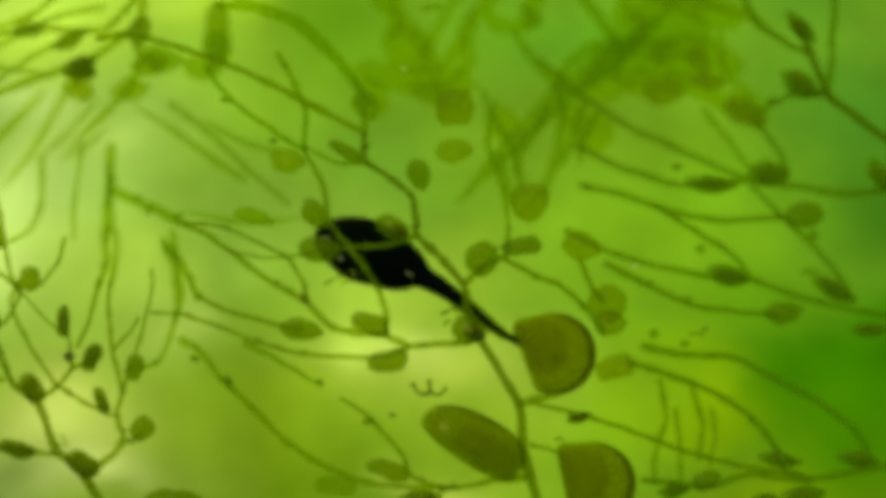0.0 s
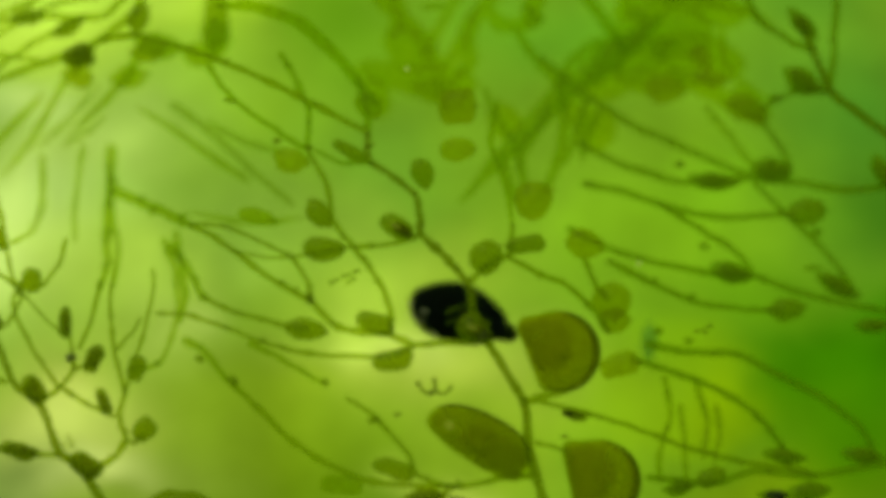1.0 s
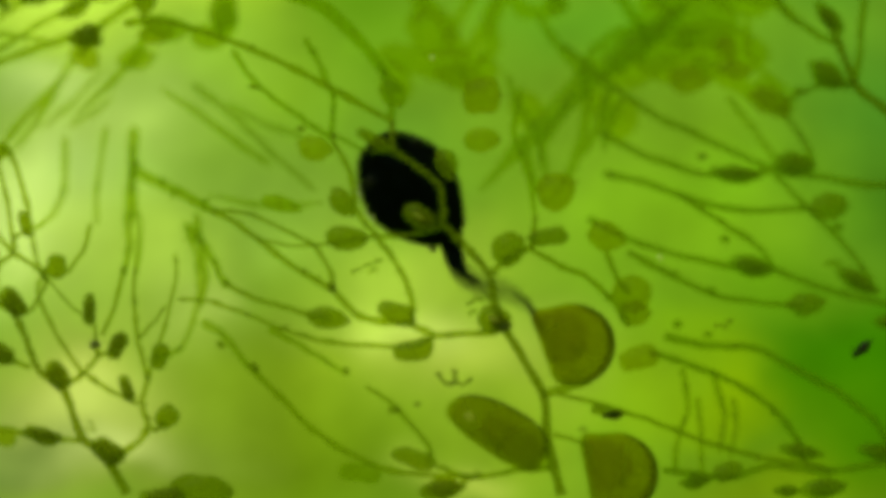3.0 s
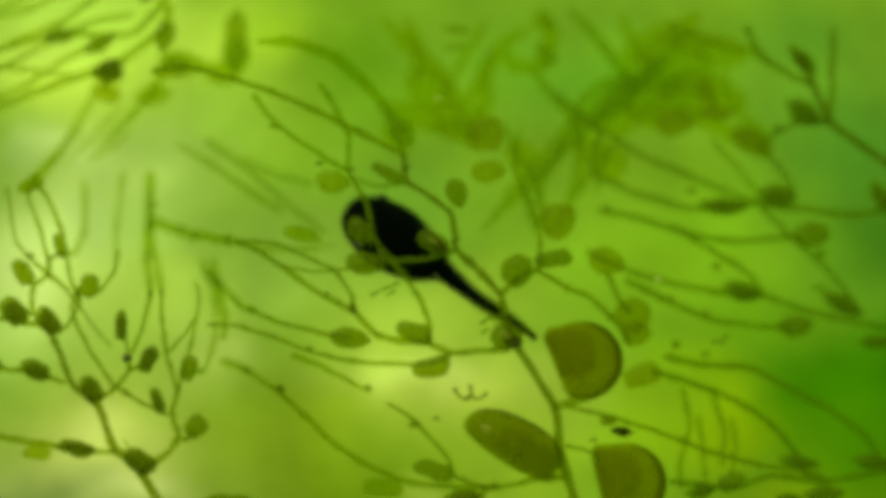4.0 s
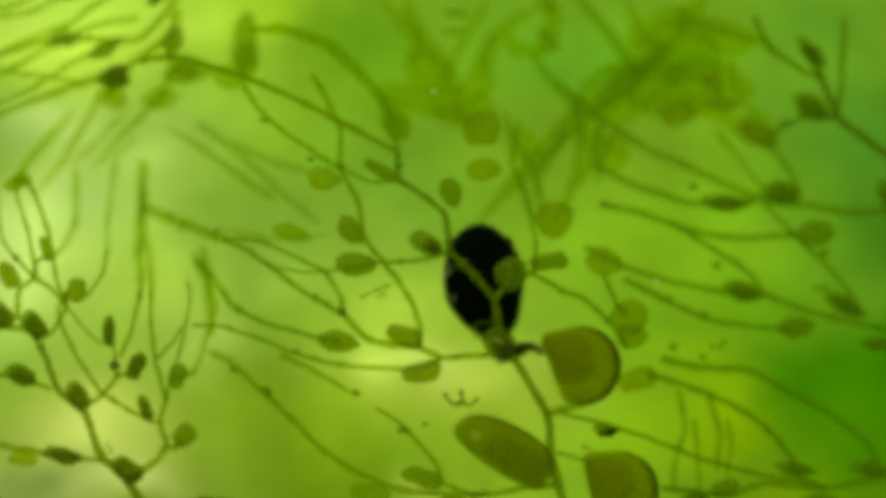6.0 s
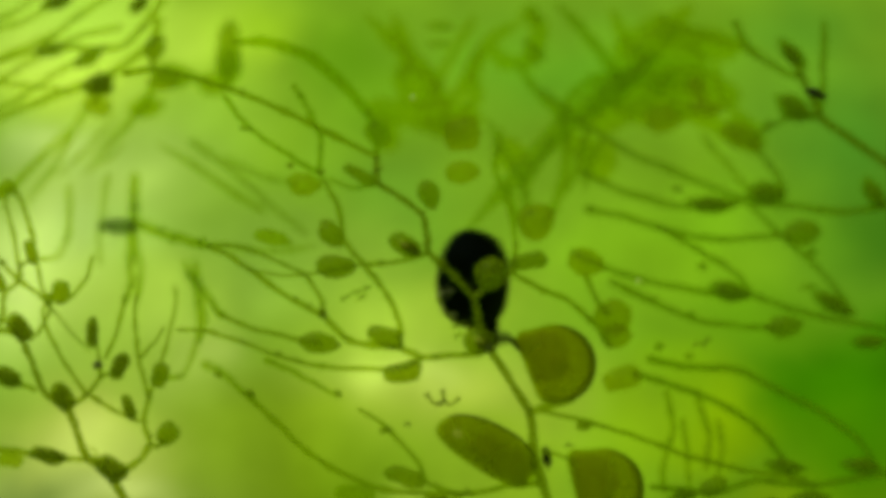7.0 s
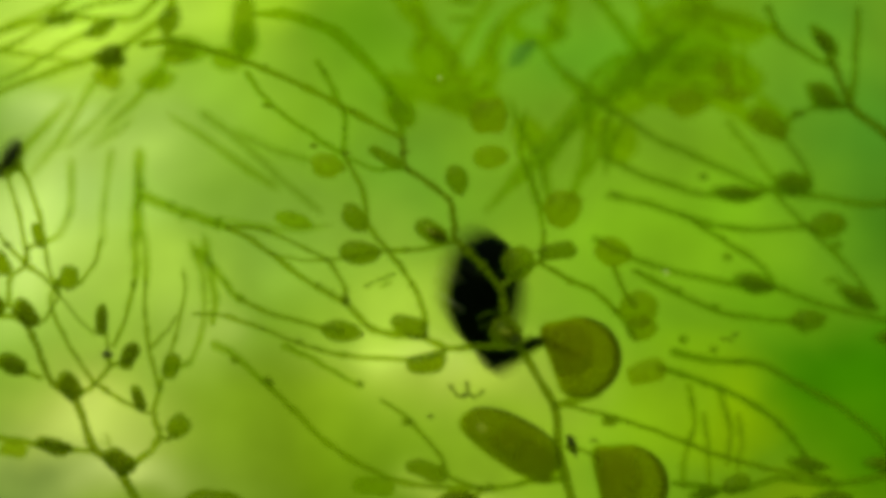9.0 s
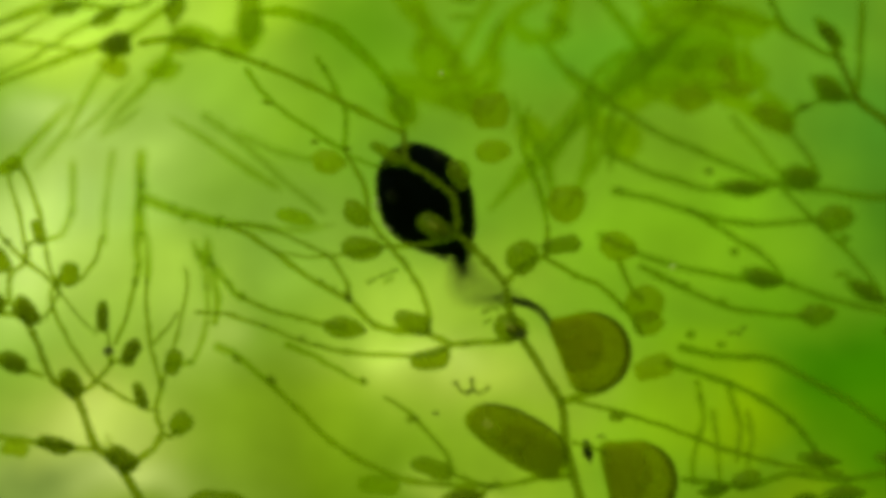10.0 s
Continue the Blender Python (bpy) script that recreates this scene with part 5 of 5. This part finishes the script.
def tail_places(m, beat=0.0, phase=0.0):
    """Where the tail's joints lie: from the tail root in a bow to the trap's mouth, the rest inside the trap."""
    ax, root = m.to_3x3().col[0], m @ Vector((BODY_LONG * 0.46 * MM, 0, 0))
    end, deep = MOUTH * MM, INSIDE * MM
    inward = (deep - end).normalized()
    turn = 1 - ax.normalized().dot((end - root).normalized())
    reach = (end - root).length * 0.27 + 0.7 * MM * max(0.0, turn - 0.15)
    a, b = root + ax * reach, end - inward * reach * 0.7
    wave = m.to_3x3().col[1] * beat * MM
    line = [wave * math.sin(t * 4.2 - phase) * math.sin(math.pi * t) + root * (1 - t) ** 3 + a * 3 * t * (1 - t) ** 2 + b * 3 * t * t * (1 - t) + end * t ** 3 for t in [i / 40 for i in range(41)]]
    side = inward.cross(Vector((0, 1, 0)))
    curl = 1.3 * MM
    for i in range(1, 120):
        w = i * 0.07
        line.append(end + inward * (1.2 * MM * min(1, w) + curl * math.sin(max(0, w - 1))) + side * curl * (1 - math.cos(max(0, w - 1))))
    joints, walked, want = [line[0]], 0.0, TAIL / PIECES * MM
    for p, q in zip(line, line[1:]):
        d = (q - p).length
        while walked + d >= want * len(joints) and len(joints) <= PIECES:
            joints.append(p.lerp(q, (want * len(joints) - walked) / d))
        walked += d
    return joints


# ---- small swimmers ----
def flea(size, material, label):
    base = new("water_flea")
    base.empty_display_size = 0.001
    tagged(base, label, "water flea", group="water fleas")
    v, f = blob(Vector((0, 0, 0)), 0.62 * size * MM, 0.36 * size * MM, 0.30 * size * MM, 0, egg, size, 12, 14, 0.12)
    mesh_object("shell", v, f, material, base)
    v, f = blob(Vector((-0.72 * size * MM, 0, 0.05 * size * MM)), 0.26 * size * MM, 0.22 * size * MM, 0.2 * size * MM, 0, egg, size + 2, 10, 12, 0.1)
    mesh_object("head", v, f, material, base)
    for side in (-1, 1):
        p = Vector((-0.6 * size, side * 0.15 * size, 0.1 * size)) * MM
        q = p + Vector((0.1 * size, side * 0.3 * size, 0.42 * size)) * MM
        v, f = tube([p, p.lerp(q, 0.5), q], [0.05 * size * MM, 0.04 * size * MM, 0.015 * size * MM], 6)
        mesh_object("antenna", v, f, material, base)
    p, q = Vector((0.55 * size, 0, 0)) * MM, Vector((0.95 * size, 0, -0.12 * size)) * MM
    v, f = tube([p, p.lerp(q, 0.5), q], [0.06 * size * MM, 0.04 * size * MM, 0.012 * size * MM], 6)
    mesh_object("spine", v, f, material, base)
    return base


ROUTES = [
    (flea(0.75, flea_shell, "tiny dark water flea creeping along a thread"), [(0, 10.46, 2, -8.97, -15), (1, 9.82, 2, -8.99, 10), (1.5, 8.91, 2, -9.39, 10), (2, 11.33, 2, -8.42, -20), (2.5, 11.21, 2, -9.46, -10), (3, 11.03, 2, -9.36, -10), (4.5, 11.08, 2, -9.69, 10), (5, 10.7, 2, -8.82, -25), (6.5, 10.67, 2, -9.95, 0), (7, 7.94, 2, -10.81, 80), (7.5, 8.27, 2, -10.96, 90), (8.5, 8.5, 2, -11, 70), (9, 8.12, 2, -10.45, 65), (9.5, 8.94, 2, -11.24, 70), (10, 8.55, 2, -10.95, 75)]),
    (flea(0.80, flea_shell, "tiny dark water flea rising in open water"), [(0, 19.02, 3, -16.08, 0), (1, 21.24, 3, -13.74, 0), (1.5, 22.41, 3, -12.43, -10), (2, 23.54, 3, -10.51, -30), (2.5, 24.47, 3, -7.79, -40), (3, 24.9, 3, -5.72, -45), (3.6, 29.11, 3, -1.64, -60), (5.5, 30.24, 3, 4.11, -80), (6.3, 25.89, 3, 7.47, -140), (6.5, 24.72, 3, 8.51, -150), (7, 24.15, 3, 9.78, -160), (7.5, 20.03, 3, 12.05, 10), (8, 19.7, 3, 13.94, 20), (8.4, 19.14, 3, 16.94, 20), (10, 17.5, 3, 20.46, 0)]),
    (flea(1.55, dim_shell, "dim water flea darting through bright water"), [(0, 10.65, 11, -19.35, -140), (1, 4.05, 11, -15.87, -140), (1.5, -2.15, 14, -11.65, -135), (2, -10.03, 17.5, -3.54, -135), (2.5, -18.28, 17.5, 5.78, -10), (2.8, -23.97, 17.5, 11.6, -140), (3.3, -31.67, 17.5, 19.34, -140), (10, -35.37, 17.5, 21.28, -140)]),
    (flea(1.45, flea_shell, "small black water flea darting past filaments"), [(0, -2.71, 2, -16.86, -90), (8, -7.86, 2, -18.76, -120), (8.2, -9.91, 2, -12.64, -120), (8.5, -13.1, 2, -6.93, -45), (8.7, -17.63, 2, -1.24, -120), (9, -22.43, 2, 5.46, -60), (9.3, -27.25, 2, 11.57, -120), (10, -28.68, 2, 13.74, -120)]),
    (flea(1.6, dim_shell, "dim water flea far back in the water"), [(0, -36.02, 15, -1.82, 0), (6.3, -31.51, 15, 0.65, 0), (7, -19.06, 15, 3.85, 0), (7.5, -12.63, 15, 5.65, 5), (7.7, -11.25, 15, 5.46, 0), (8, -9.18, 15, 18.82, -40), (10, -5.43, 15, 22.55, 0)]),
    (flea(1.5, pale_shell, "pale bluish water flea far back in the water"), [(0, 17.46, 17, -20.98, -90), (1, 16.86, 17, -6.04, -90), (1.3, 15.88, 17, -0.12, -120), (1.5, 12.68, 17, 2.89, -130), (2, 6.42, 17, 10.31, -130), (2.3, 3.17, 17, 17.06, -130), (4, 1.71, 17, 24.66, -90), (8.4, 9.34, 17, 20.87, 120), (9, 6.68, 17, 13.83, 130), (9.4, 2.41, 17, 20.16, -120), (10, 2.07, 17, 25.16, -130)]),
]


def motions():
    # the upper shoot sways: seconds, sideways and up (mm)
    sway = [(0, 0.06, -1.0), (0.5, -0.75, -0.45), (1, -0.15, -0.1), (1.5, -0.94, -0.59), (2, -0.16, -0.68), (2.5, -0.55, -0.5), (3, -1.15, -0.16), (4.3, -0.92, 1.64), (4.5, 0.74, -1.22), (5, -0.14, 0.33), (6.5, 0.13, -0.37), (7, -0.42, 0.6), (7.5, 0.58, 0.53), (8, -0.51, -1.09), (8.5, 0.77, 0.25), (9, -0.28, 0.26), (9.5, 0.19, -0.44), (10, 0.1, 1.19)]
    home = upper.location.copy()
    walk(upper, [(t, Matrix.Translation(home + Vector((x, 0, z)) * MM)) for t, x, z in sway])
    # the shoot with upright filaments stirs a little
    stir = [(0, 0.18, -0.01), (0.5, 0.09, -0.19), (1, 0.01, -0.02), (1.5, -0.28, -0.12), (2, 0.03, -0.33), (2.5, 0.08, -0.22), (3, 0.09, -0.16), (3.2, 0.11, -0.06), (4.3, -0.06, 0.56), (4.5, -0.21, -0.48), (5, 0.09, 0.15), (6.5, 0.25, 0.08), (7, 0.13, 0.42), (7.5, 0.21, 0.42), (8, -0.26, -0.2), (8.5, -0.09, 0.15), (9, -0.07, 0.11), (9.5, -0.22, -0.38), (10, -0.06, 0.27)]
    rest = left.location.copy()
    walk(left, [(t, Matrix.Translation(rest + Vector((x, 0, z)) * MM)) for t, x, z in stir])
    walk(tad, [(t, body_pose(*row)) for t, *row in STRUGGLE])
    # the tail follows the body closely, and beats while the animal pulls away
    pieces = [ob for ob in tad.children if ob.name.startswith("tail_piece")]
    tracks = [[] for _ in pieces]
    last = round(10 * FPS)
    for k in range(0, last + 1):
        t = k / FPS
        scene.frame_set(frame(t))
        m = tad.matrix_basis.copy()
        slant = m.to_3x3().col[0].y
        pull = 1.0 - 0.9 * max(0.0, min(0.5, m.translation.y / MM - 4.7))
        joints = tail_places(m, pull * max(0.0, min(1.5, (slant + 0.05) * 10)), t * 2 * math.pi * 8 + 2.1)
        back, lift = m.inverted(), m.to_3x3().col[2]
        for i, track in enumerate(tracks):
            way = (joints[i + 1] - joints[i]).normalized()
            up = (lift - way * lift.dot(way)).normalized()
            w = Matrix((way, up.cross(way), up)).transposed().to_4x4()
            w.translation = joints[i]
            track.append((t, back @ w))
    scene.frame_set(1)
    for ob, track in zip(pieces, tracks):
        walk(ob, track)
    # the trap that holds the tail is tugged to and fro: seconds, sideways (mm)
    tugs = [(0, 0), (1, 0), (1.5, 0.1), (2, -0.3), (2.5, 0.36), (3, -0.3), (4.5, -0.1), (5, -0.12), (6.5, 0.1), (7, -0.35), (7.5, 0.1), (8, -0.3), (8.5, 0), (9, -0.45), (9.5, 0), (10, -0.25)]
    walk(holding_trap, [(t, pose(x * MM, 0, 0)) for t, x in tugs])
    for ob, route in ROUTES:
        walk(ob, [(t, Matrix.Translation(Vector((x, y, z)) * MM) @ pose(0, 0, 0, 0, a, 0)) for t, x, y, z, a in route])


motions()
